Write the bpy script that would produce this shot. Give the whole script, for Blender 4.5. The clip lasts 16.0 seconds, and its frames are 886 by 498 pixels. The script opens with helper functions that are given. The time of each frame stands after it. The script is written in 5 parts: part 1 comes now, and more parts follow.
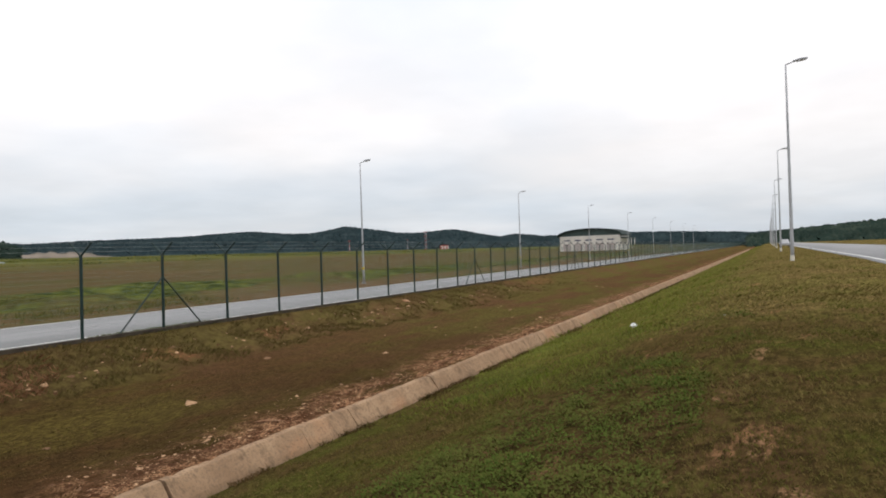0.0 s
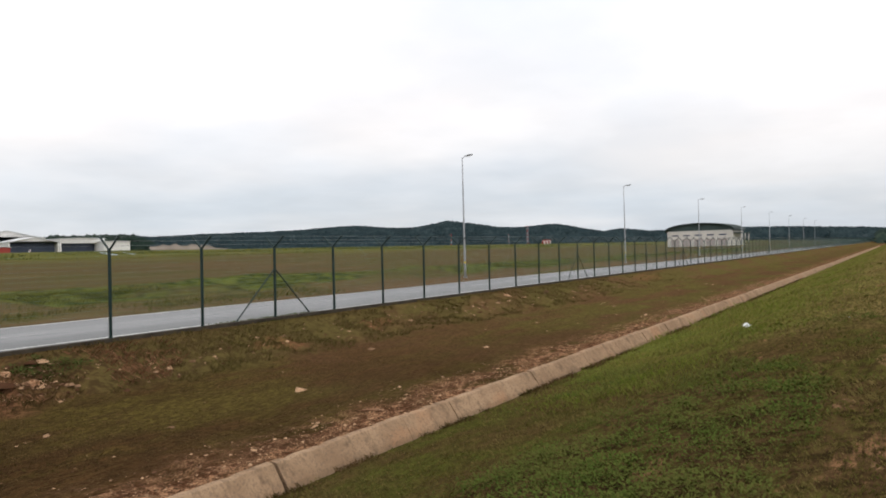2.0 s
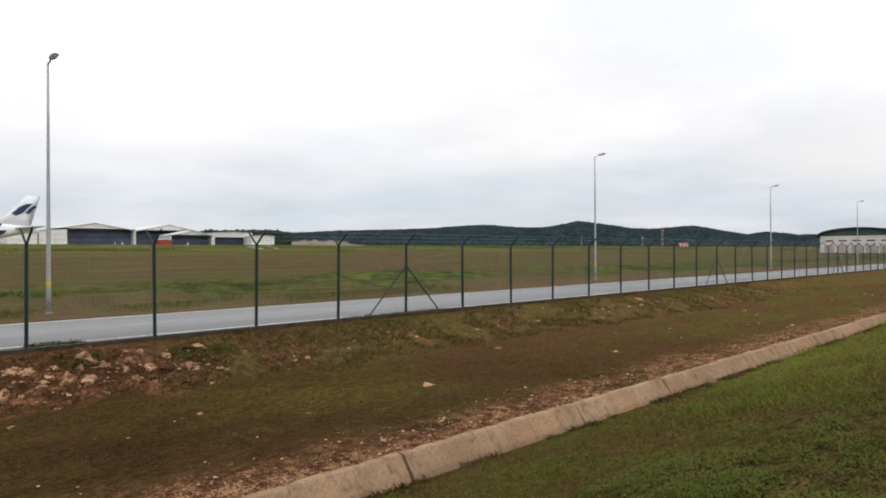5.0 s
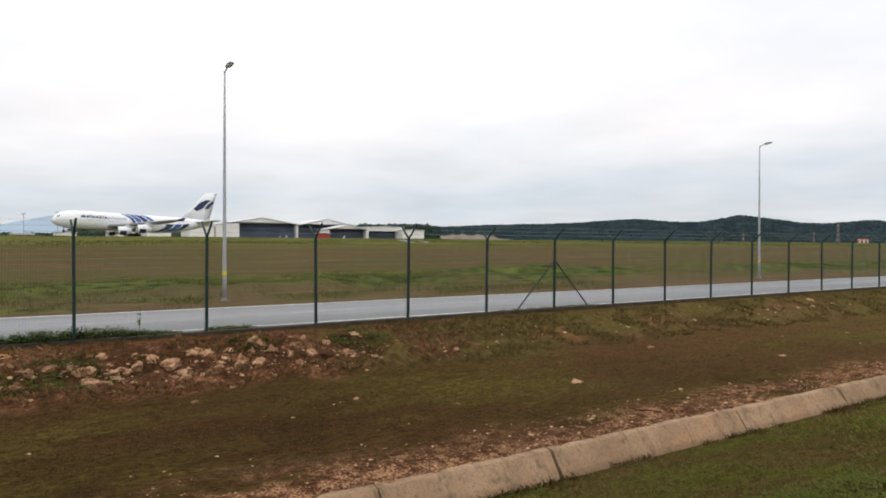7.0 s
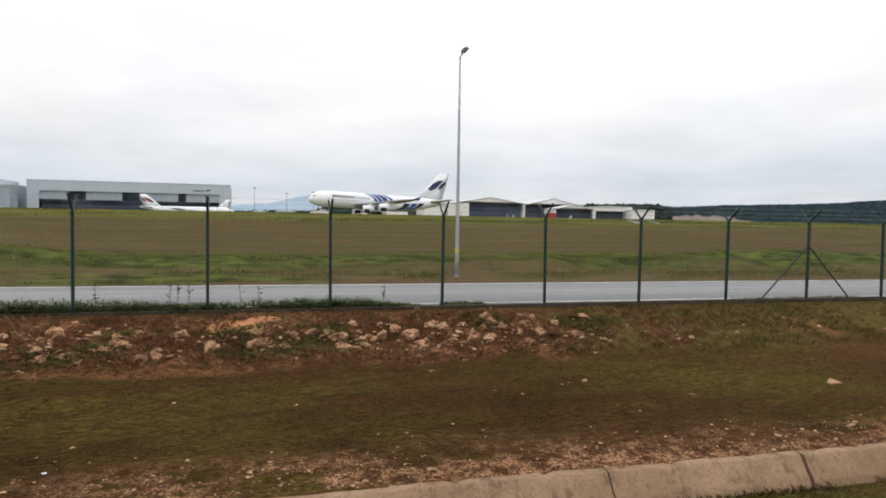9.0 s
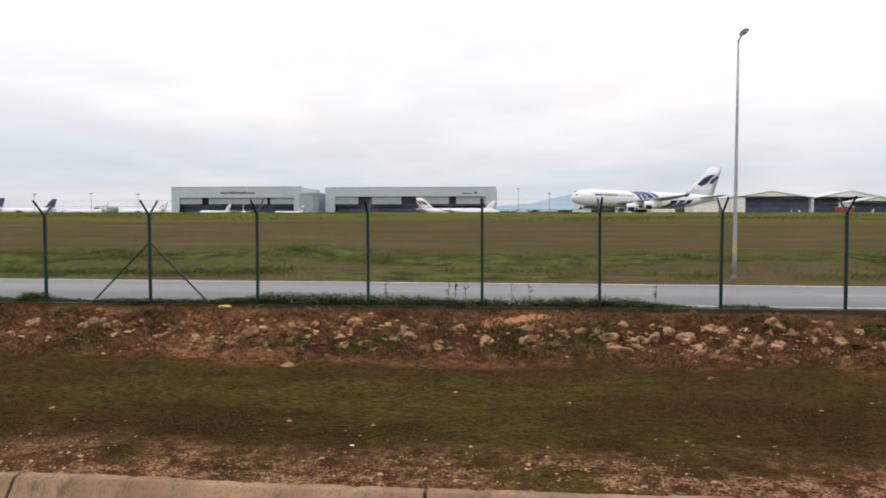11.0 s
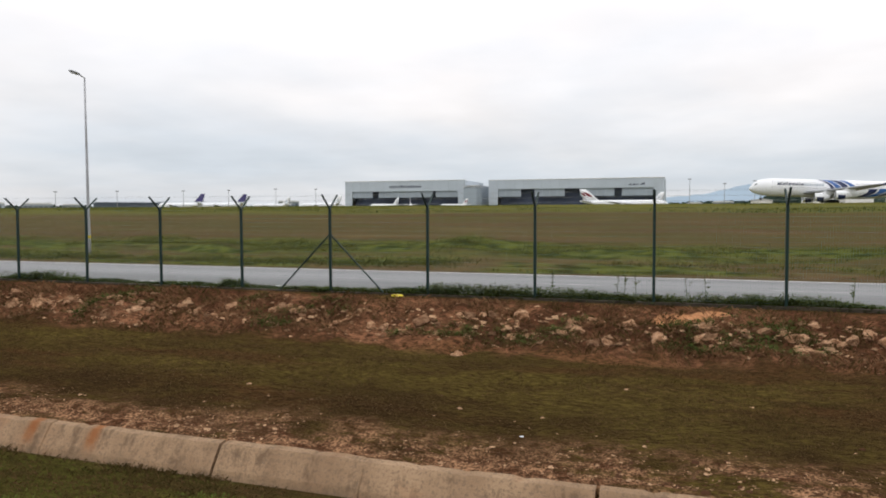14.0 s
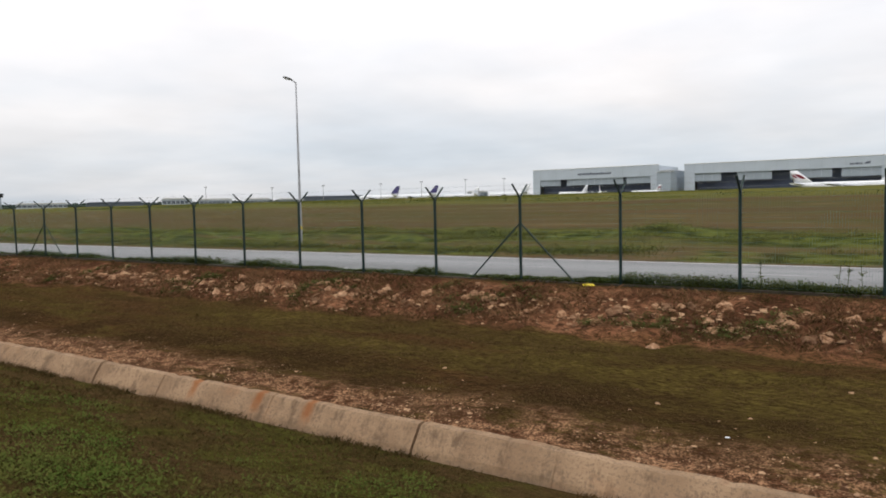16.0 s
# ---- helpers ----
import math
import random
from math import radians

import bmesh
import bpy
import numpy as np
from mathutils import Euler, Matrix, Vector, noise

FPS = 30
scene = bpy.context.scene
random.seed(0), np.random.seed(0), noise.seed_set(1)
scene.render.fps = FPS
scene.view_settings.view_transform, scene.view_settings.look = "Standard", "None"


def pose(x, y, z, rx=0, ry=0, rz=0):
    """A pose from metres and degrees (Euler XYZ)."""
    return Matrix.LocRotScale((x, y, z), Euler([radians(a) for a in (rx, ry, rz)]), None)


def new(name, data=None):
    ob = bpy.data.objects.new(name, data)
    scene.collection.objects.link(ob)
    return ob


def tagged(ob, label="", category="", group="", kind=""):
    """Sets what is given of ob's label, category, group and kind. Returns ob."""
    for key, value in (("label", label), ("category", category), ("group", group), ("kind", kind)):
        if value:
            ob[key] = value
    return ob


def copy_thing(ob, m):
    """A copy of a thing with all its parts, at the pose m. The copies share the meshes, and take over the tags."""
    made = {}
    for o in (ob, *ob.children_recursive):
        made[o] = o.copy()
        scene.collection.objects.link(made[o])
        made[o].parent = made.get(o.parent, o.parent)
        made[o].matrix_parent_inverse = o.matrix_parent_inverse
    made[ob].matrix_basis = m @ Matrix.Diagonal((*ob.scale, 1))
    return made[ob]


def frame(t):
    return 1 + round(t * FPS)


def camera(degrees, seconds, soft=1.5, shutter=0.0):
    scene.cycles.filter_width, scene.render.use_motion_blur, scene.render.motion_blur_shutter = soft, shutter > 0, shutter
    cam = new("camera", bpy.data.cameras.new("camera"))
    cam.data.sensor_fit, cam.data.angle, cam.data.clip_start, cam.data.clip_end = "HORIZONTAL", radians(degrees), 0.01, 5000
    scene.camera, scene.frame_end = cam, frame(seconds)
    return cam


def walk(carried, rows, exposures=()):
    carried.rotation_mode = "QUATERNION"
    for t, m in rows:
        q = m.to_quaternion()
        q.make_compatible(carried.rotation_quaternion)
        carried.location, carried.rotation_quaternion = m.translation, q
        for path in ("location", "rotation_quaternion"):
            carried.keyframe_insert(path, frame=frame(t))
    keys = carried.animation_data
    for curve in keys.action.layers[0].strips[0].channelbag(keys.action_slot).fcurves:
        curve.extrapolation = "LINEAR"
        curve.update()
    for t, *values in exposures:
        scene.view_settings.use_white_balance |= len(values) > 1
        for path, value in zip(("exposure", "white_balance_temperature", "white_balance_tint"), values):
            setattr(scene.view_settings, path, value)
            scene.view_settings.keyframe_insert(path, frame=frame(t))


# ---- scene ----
# ---- camera ----
cam = camera(64.7, 16.0, soft=1.85)
# seconds, eye x, y, z, yaw, pitch, roll
ROWS = [
    (0, -16.922, -18.057, 2.134, -65.079, 0.292, -1.931),
    (0.5, -16.920, -18.057, 2.135, -62.799, 0.261, -1.617),
    (1, -16.930, -18.057, 2.132, -60.534, -0.003, -1.584),
    (1.5, -16.947, -18.069, 2.123, -58.644, 0.055, -1.533),
    (2, -16.956, -18.076, 2.145, -56.776, 0.077, -1.525),
    (2.5, -16.972, -18.095, 2.154, -55.015, 0.146, -1.581),
    (3, -16.986, -18.129, 2.137, -53.614, 0.319, -1.280),
    (5.5, -17.015, -18.113, 2.156, -43.604, 0.273, -0.322),
    (6, -17.039, -18.109, 2.139, -40.591, 0.471, -0.320),
    (6.5, -17.000, -18.107, 2.133, -37.417, 0.373, 0.069),
    (7, -17.041, -18.098, 2.151, -34.241, -0.252, 0.145),
    (7.5, -17.084, -18.087, 2.166, -30.704, -0.648, 0.156),
    (8, -17.103, -18.086, 2.147, -26.789, -0.939, 0.480),
    (8.5, -17.141, -18.108, 2.165, -20.994, -1.375, 0.400),
    (9, -17.160, -18.093, 2.172, -15.931, -2.084, 0.907),
    (9.5, -17.181, -18.082, 2.177, -9.462, -2.258, 0.507),
    (10, -17.225, -18.096, 2.177, -3.596, -2.353, 0.276),
    (12.5, -17.446, -18.165, 2.176, 13.931, -2.545, -0.122),
    (13, -17.440, -18.187, 2.182, 15.967, -2.773, -0.098),
    (13.5, -17.449, -18.183, 2.187, 17.310, -2.966, -0.023),
    (14, -17.456, -18.167, 2.181, 18.554, -2.947, -0.138),
    (14.5, -17.502, -18.149, 2.175, 21.649, -2.587, -0.390),
    (15, -17.504, -18.153, 2.181, 26.609, -2.818, -0.524),
    (15.5, -17.514, -18.151, 2.164, 30.662, -3.237, -0.910),
    (16, -17.529, -18.162, 2.179, 33.892, -3.687, -1.221),
]
walk(cam, [(t, pose(x, y, z, 0, 0, yaw) @ pose(0, 0, 0, 90 + pitch) @ pose(0, 0, 0, 0, 0, roll)) for t, x, y, z, yaw, pitch, roll in ROWS],
     [(0.0, 0.0), (10.0, 0.0), (12.5, -0.03), (16.0, -0.05)])

# ---- sky and light ----
SUN_UP, SUN_ROUND = 58.0, 200.0
world = bpy.data.worlds.new("sky")
scene.world = world
world.use_nodes = True
wn, wl = world.node_tree.nodes, world.node_tree.links
wn.clear()


def wnode(kind, operation=""):
    n = wn.new(kind)
    if operation:
        n.operation = operation
    return n


w_out, w_bg = wnode("ShaderNodeOutputWorld"), wnode("ShaderNodeBackground")
w_sky = wnode("ShaderNodeTexSky")
w_sky.sky_type, w_sky.sun_disc, w_sky.sun_elevation, w_sky.sun_rotation = "NISHITA", False, radians(SUN_UP), radians(SUN_ROUND)
w_co, w_sep = wnode("ShaderNodeTexCoord"), wnode("ShaderNodeSeparateXYZ")
w_ramp = wnode("ShaderNodeValToRGB")
wl.new(w_co.outputs["Generated"], w_sep.inputs[0])
wl.new(w_sep.outputs["Z"], w_ramp.inputs[0])
el = w_ramp.color_ramp.elements
el[0].position, el[0].color = 0.0, (0.685, 0.715, 0.760, 1)
el[1].position, el[1].color = 0.62, (1.33, 1.30, 1.28, 1)
for pos, col in ((0.07, (0.765, 0.785, 0.816, 1)), (0.14, (0.915, 0.908, 0.915, 1)), (0.24, (1.035, 1.025, 1.035, 1))):
    e = el.new(pos)
    e.color = col
# flat banks of cloud: noise on a plane overhead, so that they close up towards the horizon
w_up = wnode("ShaderNodeMath", operation="ADD")
w_up.inputs[1].default_value = 0.15
w_div = wnode("ShaderNodeVectorMath", operation="DIVIDE")
w_comb = wnode("ShaderNodeCombineXYZ")
wl.new(w_sep.outputs["Z"], w_up.inputs[0])
for i in range(3):
    wl.new(w_up.outputs[0], w_comb.inputs[i])
wl.new(w_co.outputs["Generated"], w_div.inputs[0])
wl.new(w_comb.outputs[0], w_div.inputs[1])
w_n1, w_n2 = wnode("ShaderNodeTexNoise"), wnode("ShaderNodeTexNoise")
for n, s, d in ((w_n1, 0.42, 4.0), (w_n2, 1.3, 5.0)):
    n.inputs["Scale"].default_value, n.inputs["Detail"].default_value, n.inputs["Roughness"].default_value = s, d, 0.52
    wl.new(w_div.outputs[0], n.inputs["Vector"])
w_map = wnode("ShaderNodeMapRange")
w_map.inputs["From Min"].default_value, w_map.inputs["From Max"].default_value = 0.36, 0.64
w_map.inputs["To Min"].default_value, w_map.inputs["To Max"].default_value = 0.895, 1.075
w_map2 = wnode("ShaderNodeMapRange")
w_map2.inputs["From Min"].default_value, w_map2.inputs["From Max"].default_value = 0.35, 0.65
w_map2.inputs["To Min"].default_value, w_map2.inputs["To Max"].default_value = 0.935, 1.04
wl.new(w_n1.outputs["Fac"], w_map.inputs["Value"])
wl.new(w_n2.outputs["Fac"], w_map2.inputs["Value"])
w_mul = wnode("ShaderNodeMath", operation="MULTIPLY")
wl.new(w_map.outputs[0], w_mul.inputs[0])
wl.new(w_map2.outputs[0], w_mul.inputs[1])
w_cl = wnode("ShaderNodeVectorMath", operation="SCALE")
wl.new(w_ramp.outputs[0], w_cl.inputs[0])
wl.new(w_mul.outputs[0], w_cl.inputs["Scale"])
w_sk = wnode("ShaderNodeVectorMath", operation="SCALE")
w_sk.inputs["Scale"].default_value = 0.012
wl.new(w_sky.outputs[0], w_sk.inputs[0])
w_add = wnode("ShaderNodeVectorMath", operation="ADD")
wl.new(w_cl.outputs[0], w_add.inputs[0])
wl.new(w_sk.outputs[0], w_add.inputs[1])
# warm where the cloud is thin, bluish where it is thick
w_tint = wnode("ShaderNodeMix")
w_tint.data_type = "RGBA"
w_tint.inputs[6].default_value, w_tint.inputs[7].default_value = (0.945, 0.985, 1.03, 1), (1.03, 1.0, 0.985, 1)
w_map3 = wnode("ShaderNodeMapRange")
w_map3.inputs["From Min"].default_value, w_map3.inputs["From Max"].default_value = 0.38, 0.60
wl.new(w_n1.outputs["Fac"], w_map3.inputs["Value"])
wl.new(w_map3.outputs[0], w_tint.inputs[0])
w_fin = wnode("ShaderNodeVectorMath", "MULTIPLY")
wl.new(w_add.outputs[0], w_fin.inputs[0])
wl.new(w_tint.outputs[2], w_fin.inputs[1])
wl.new(w_fin.outputs[0], w_bg.inputs["Color"])
w_bg.inputs["Strength"].default_value = 0.97
wl.new(w_bg.outputs[0], w_out.inputs["Surface"])

sun = new("sun", bpy.data.lights.new("sun", "SUN"))
sun.data.energy, sun.data.angle, sun.data.color = 0.7, radians(14), (1.0, 0.95, 0.87)
sun.matrix_world = pose(0, 0, 60, 90 - SUN_UP, 0, 180 - SUN_ROUND)


# ---- materials ----
class Nodes:
    """A small writer of shader nodes."""

    def __init__(self, name):
        self.m = bpy.data.materials.new(name)
        self.m.use_nodes = True
        self.t = self.m.node_tree
        self.b = self.t.nodes["Principled BSDF"]
        self.co = self.t.nodes.new("ShaderNodeTexCoord").outputs["Object"]

    def put(self, sock, v):
        if isinstance(v, bpy.types.NodeSocket):
            self.t.links.new(v, sock)
        elif v is not None:
            sock.default_value = (*v, 1) if isinstance(v, tuple) and len(v) == 3 and sock.type == "RGBA" else v

    def node(self, kind):
        return self.t.nodes.new(kind)

    def noise(self, scale, detail=4.0, rough=0.55, vec=None):
        n = self.node("ShaderNodeTexNoise")
        n.inputs["Scale"].default_value, n.inputs["Detail"].default_value, n.inputs["Roughness"].default_value = scale, detail, rough
        self.t.links.new(vec or self.co, n.inputs["Vector"])
        return n.outputs["Fac"]

    def stretch(self, x, y, z):
        n = self.node("ShaderNodeMapping")
        n.inputs["Scale"].default_value = (x, y, z)
        self.t.links.new(self.co, n.inputs["Vector"])
        return n.outputs[0]

    def xyz(self):
        n = self.node("ShaderNodeSeparateXYZ")
        self.t.links.new(self.co, n.inputs[0])
        return n.outputs

    def math(self, op, a, b=None, c=None):
        n = self.node("ShaderNodeMath")
        n.operation = op
        for i, v in enumerate((a, b, c)):
            if v is not None:
                self.put(n.inputs[i], v)
        return n.outputs[0]

    def step(self, v, lo, hi, a=0.0, b=1.0):
        n = self.node("ShaderNodeMapRange")
        n.interpolation_type = "SMOOTHSTEP"
        self.put(n.inputs["Value"], v)
        for k, q in (("From Min", lo), ("From Max", hi), ("To Min", a), ("To Max", b)):
            n.inputs[k].default_value = q
        return n.outputs[0]

    def band(self, v, a, b, c, d):
        return self.math("MULTIPLY", self.step(v, a, b), self.step(v, c, d, 1.0, 0.0))

    def mix(self, f, a, b):
        n = self.node("ShaderNodeMix")
        n.data_type = "RGBA"
        self.put(n.inputs[0], f)
        self.put(n.inputs[6], a)
        self.put(n.inputs[7], b)
        return n.outputs[2]

    def mul(self, a, b):
        return self.math("MULTIPLY", a, b)

    def island(self):
        return self.node("ShaderNodeNewGeometry").outputs["Random Per Island"]

    def each(self):
        return self.node("ShaderNodeObjectInfo").outputs["Random"]

    def bump(self, h, strength, dist=0.02):
        n = self.node("ShaderNodeBump")
        n.inputs["Strength"].default_value, n.inputs["Distance"].default_value = strength, dist
        self.put(n.inputs["Height"], h)
        self.t.links.new(n.outputs[0], self.b.inputs["Normal"])

    def end(self, color, rough=0.8, metal=0.0, spec=0.3):
        self.put(self.b.inputs["Base Color"], color)
        self.put(self.b.inputs["Roughness"], rough)
        self.put(self.b.inputs["Metallic"], metal)
        self.put(self.b.inputs["Specular IOR Level"], spec)
        return self.m


def plain(name, c, rough=0.6, metal=0.0, vary=0.18, scale=1.0, dirt=None, spec=0.3):
    """Paint, metal or plaster with grime at two scales."""
    n = Nodes(name)
    dark = tuple(v * (1 - vary) for v in c)
    lite = tuple(min(1, v * (1 + vary * 0.5)) for v in c)
    col = n.mix(n.step(n.noise(scale, 5), 0.3, 0.7), dark, lite)
    if dirt:
        col = n.mix(n.step(n.noise(scale * 0.23, 6, 0.65), 0.52, 0.75, 0.0, 0.6), col, dirt)
    n.bump(n.noise(scale * 18, 3), 0.12, 0.01)
    return n.end(col, n.step(n.noise(scale * 3, 3), 0.3, 0.7, rough * 0.85, min(1, rough * 1.15)), metal, spec)


def ground_material():
    n = Nodes("turf_and_soil")
    s = n.xyz()
    big, mid, fine, grit = n.noise(0.13, 4), n.noise(0.7, 5, 0.6), n.noise(4.5, 5, 0.62), n.noise(26, 4, 0.65)
    y = n.math("ADD", s[1], n.math("MULTIPLY", n.math("SUBTRACT", mid, 0.5), 1.6))
    streak = n.noise(0.35, 6, 0.62, n.stretch(0.35, 1.6, 1))
    # cropped turf between the bank and the drain
    tuft, speck = n.noise(13, 7, 0.74, n.stretch(0.45, 1.3, 1)), n.noise(55, 3, 0.7)
    patch = n.noise(0.30, 5, 0.62, n.stretch(0.5, 1.3, 1))
    turf = n.mix(n.step(streak, 0.42, 0.58), (0.086, 0.044, 0.018), (0.080, 0.057, 0.017))
    turf = n.mix(n.step(patch, 0.50, 0.60, 0.0, 0.9), turf, (0.108, 0.082, 0.021))
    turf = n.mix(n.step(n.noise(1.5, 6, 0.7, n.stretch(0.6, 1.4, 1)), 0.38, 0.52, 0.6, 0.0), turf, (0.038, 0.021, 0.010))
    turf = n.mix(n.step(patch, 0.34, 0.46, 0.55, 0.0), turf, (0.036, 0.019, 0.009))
    turf = n.mix(n.step(big, 0.56, 0.66, 0.0, 0.5), turf, (0.092, 0.044, 0.026))
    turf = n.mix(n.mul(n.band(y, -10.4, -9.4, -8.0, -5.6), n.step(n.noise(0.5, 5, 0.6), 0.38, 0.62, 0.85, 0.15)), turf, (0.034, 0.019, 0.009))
    # gaps between tufts painted near black: their shade is put into the colour
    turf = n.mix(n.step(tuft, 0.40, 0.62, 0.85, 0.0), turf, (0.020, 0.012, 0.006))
    turf = n.mix(n.step(speck, 0.54, 0.66, 0.0, 0.5), turf, (0.160, 0.105, 0.044))
    # lighter and drier turf farther along
    along = n.step(n.math("ADD", s[0], n.mul(n.math("SUBTRACT", big, 0.5), 30.0)), -18.0, 20.0, 0.0, 0.75)
    pale = n.mix(n.step(patch, 0.40, 0.58), (0.135, 0.077, 0.038), (0.118, 0.098, 0.032))
    turf = n.mix(n.mul(along, n.step(tuft, 0.38, 0.60, 0.45, 1.0)), turf, pale)
    # the nearer slope: thin and trodden by the walker, fuller and yellower farther along
    worn = n.step(n.math("ADD", s[0], n.math("MULTIPLY", n.math("SUBTRACT", big, 0.5), 9.0)), -6.5, 0.5)
    dry = n.mul(n.step(n.math("ADD", s[1], n.math("MULTIPLY", n.math("SUBTRACT", big, 0.5), 5.0)), -14.8, -17.2), n.step(s[0], -16.0, -5.0))
    near = n.mix(n.step(mid, 0.42, 0.60), (0.072, 0.042, 0.019), (0.064, 0.064, 0.013))
    part_worn = n.mix(n.step(mid, 0.42, 0.60), (0.086, 0.056, 0.022), (0.074, 0.080, 0.016))
    near = n.mix(n.step(n.math("ADD", s[0], n.math("MULTIPLY", n.math("SUBTRACT", big, 0.5), 6.0)), -17.5, -13.0), near, part_worn)
    full = n.mix(n.step(mid, 0.36, 0.64), (0.165, 0.138, 0.035), (0.145, 0.168, 0.033))
    full = n.mix(dry, full, n.mix(n.step(mid, 0.4, 0.6), (0.225, 0.160, 0.062), (0.195, 0.165, 0.050)))
    near = n.mix(worn, near, full)
    # shaded gaps between the slope's tufts, painted dark as well
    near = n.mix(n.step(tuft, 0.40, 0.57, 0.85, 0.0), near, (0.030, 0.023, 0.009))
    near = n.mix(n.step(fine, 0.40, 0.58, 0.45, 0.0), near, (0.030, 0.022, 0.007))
    near = n.mix(n.step(speck, 0.54, 0.67, 0.0, 0.55), near, (0.165, 0.130, 0.045))
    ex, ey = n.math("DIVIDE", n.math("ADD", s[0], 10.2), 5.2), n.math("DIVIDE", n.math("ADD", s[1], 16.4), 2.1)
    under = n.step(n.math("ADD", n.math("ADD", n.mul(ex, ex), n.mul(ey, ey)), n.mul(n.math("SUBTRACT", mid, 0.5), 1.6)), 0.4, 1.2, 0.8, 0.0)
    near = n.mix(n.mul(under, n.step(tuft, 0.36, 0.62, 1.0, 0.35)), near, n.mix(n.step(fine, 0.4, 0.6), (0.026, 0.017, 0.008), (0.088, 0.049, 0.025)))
    bare = n.mul(n.step(n.noise(0.8, 7, 0.66, n.stretch(0.6, 1.6, 1)), 0.615, 0.68), n.step(y, -13.8, -15.4))
    near = n.mix(n.mul(bare, n.step(tuft, 0.42, 0.60, 0.0, 0.85)), near, (0.255, 0.135, 0.070))
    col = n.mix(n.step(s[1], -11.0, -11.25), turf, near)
    # orange subsoil: the washed strip above the drain, the bank, a few scars
    soil = n.mix(n.step(fine, 0.36, 0.62), (0.100, 0.044, 0.023), (0.41, 0.225, 0.124))
    soil = n.mix(n.step(grit, 0.40, 0.60, 0.9, 0.0), soil, (0.032, 0.017, 0.009))
    soil = n.mix(n.step(n.noise(0.7, 6, 0.68, n.stretch(0.7, 1.5, 1)), 0.38, 0.50, 0.6, 0.0), soil, (0.062, 0.032, 0.017))
    strip = n.mul(n.band(y, -11.4, -10.6, -9.7, -8.3), n.step(n.noise(0.9, 7, 0.72, n.stretch(0.6, 1.3, 1)), 0.38, 0.52))
    col = n.mix(strip, col, soil)
    bank = n.band(y, -3.6, -2.6, -0.55, -0.1)
    bank_soil = n.mix(n.step(mid, 0.40, 0.62), (0.105, 0.046, 0.025), (0.255, 0.120, 0.064))
    # hollows of the bank darkened in the colour, as painted shade
    bank_soil = n.mix(n.step(tuft, 0.40, 0.56, 0.75, 0.0), bank_soil, (0.022, 0.012, 0.006))
    bank_soil = n.mix(n.step(fine, 0.42, 0.56, 0.5, 0.0), bank_soil, (0.034, 0.020, 0.010))
    bare_x = n.step(n.math("ADD", s[0], n.math("MULTIPLY", big, 6.0)), -4.5, -8.0)
    turfed = n.mix(n.step(fine, 0.40, 0.60), (0.052, 0.033, 0.015), (0.098, 0.074, 0.026))
    turfed = n.mix(n.mul(along, 0.8), turfed, pale)
    col = n.mix(bank, col, n.mix(bare_x, turfed, bank_soil))

    def scar(cx, cy, rx, ry):
        dx = n.math("DIVIDE", n.math("SUBTRACT", s[0], cx), rx)
        dy = n.math("DIVIDE", n.math("SUBTRACT", s[1], cy), ry)
        d = n.math("ADD", n.math("ADD", n.mul(dx, dx), n.mul(dy, dy)), n.math("MULTIPLY", n.math("SUBTRACT", fine, 0.5), 2.6))
        return n.step(d, 0.5, 1.15, 0.9, 0.0)

    bright = n.mix(n.step(grit, 0.4, 0.6), (0.42, 0.185, 0.085), (0.56, 0.29, 0.145))
    for q in ((-17.5, -0.92, 0.55, 0.26), (-16.7, -0.84, 0.55, 0.28)):
        col = n.mix(scar(*q), col, bright)
    worn_soil = n.mix(n.step(grit, 0.4, 0.6), (0.16, 0.088, 0.046), (0.29, 0.170, 0.095))
    for q in ((-11.4, -17.95, 0.34, 0.09), (-9.4, -17.6, 0.3, 0.1), (-12.4, -18.15, 0.3, 0.12), (-7.0, -17.9, 0.5, 0.12)):
        col = n.mix(n.mul(scar(*q), n.step(tuft, 0.44, 0.60, 0.0, 1.0)), col, worn_soil)
    rust = n.mix(fine, (0.12, 0.052, 0.027), (0.30, 0.130, 0.066))
    for q in ((-1.6, -1.9, 1.1, 0.6), (37.5, -1.3, 3.6, 0.8), (-18.6, -3.3, 1.8, 0.45), (-22.5, -3.1, 2.2, 0.35), (-13.2, -3.0, 1.6, 0.3), (3.5, -1.6, 0.9, 0.5)):
        col = n.mix(n.mul(scar(*q), n.step(tuft, 0.40, 0.60, 0.0, 0.7)), col, rust)
    # strip by the fence and the airfield beyond
    verge = n.mix(n.step(fine, 0.4, 0.6), (0.050, 0.055, 0.016), (0.085, 0.080, 0.030))
    col = n.mix(n.band(s[1], -0.12, 0.02, 2.3, 2.6), col, verge)
    long = n.noise(0.06, 7, 0.66, n.stretch(0.16, 1.5, 1))
    field = n.mix(n.step(long, 0.40, 0.60), (0.098, 0.065, 0.035), (0.097, 0.082, 0.034))
    field = n.mix(n.step(n.noise(0.5, 6, 0.7), 0.4, 0.7, 0.4, 0.0), field, (0.080, 0.060, 0.030))
    field = n.mix(n.step(s[1], 14.0, 22.0, 0.65, 0.0), field, n.mix(n.step(mid, 0.4, 0.6), (0.100, 0.064, 0.036), (0.150, 0.098, 0.058)))
    straw = n.noise(0.30, 7, 0.72, n.stretch(0.14, 0.9, 1))
    field = n.mix(n.step(straw, 0.52, 0.66, 0.0, 0.75), field, (0.150, 0.112, 0.052))
    field = n.mix(n.step(straw, 0.34, 0.47, 0.75, 0.0), field, (0.072, 0.066, 0.026))
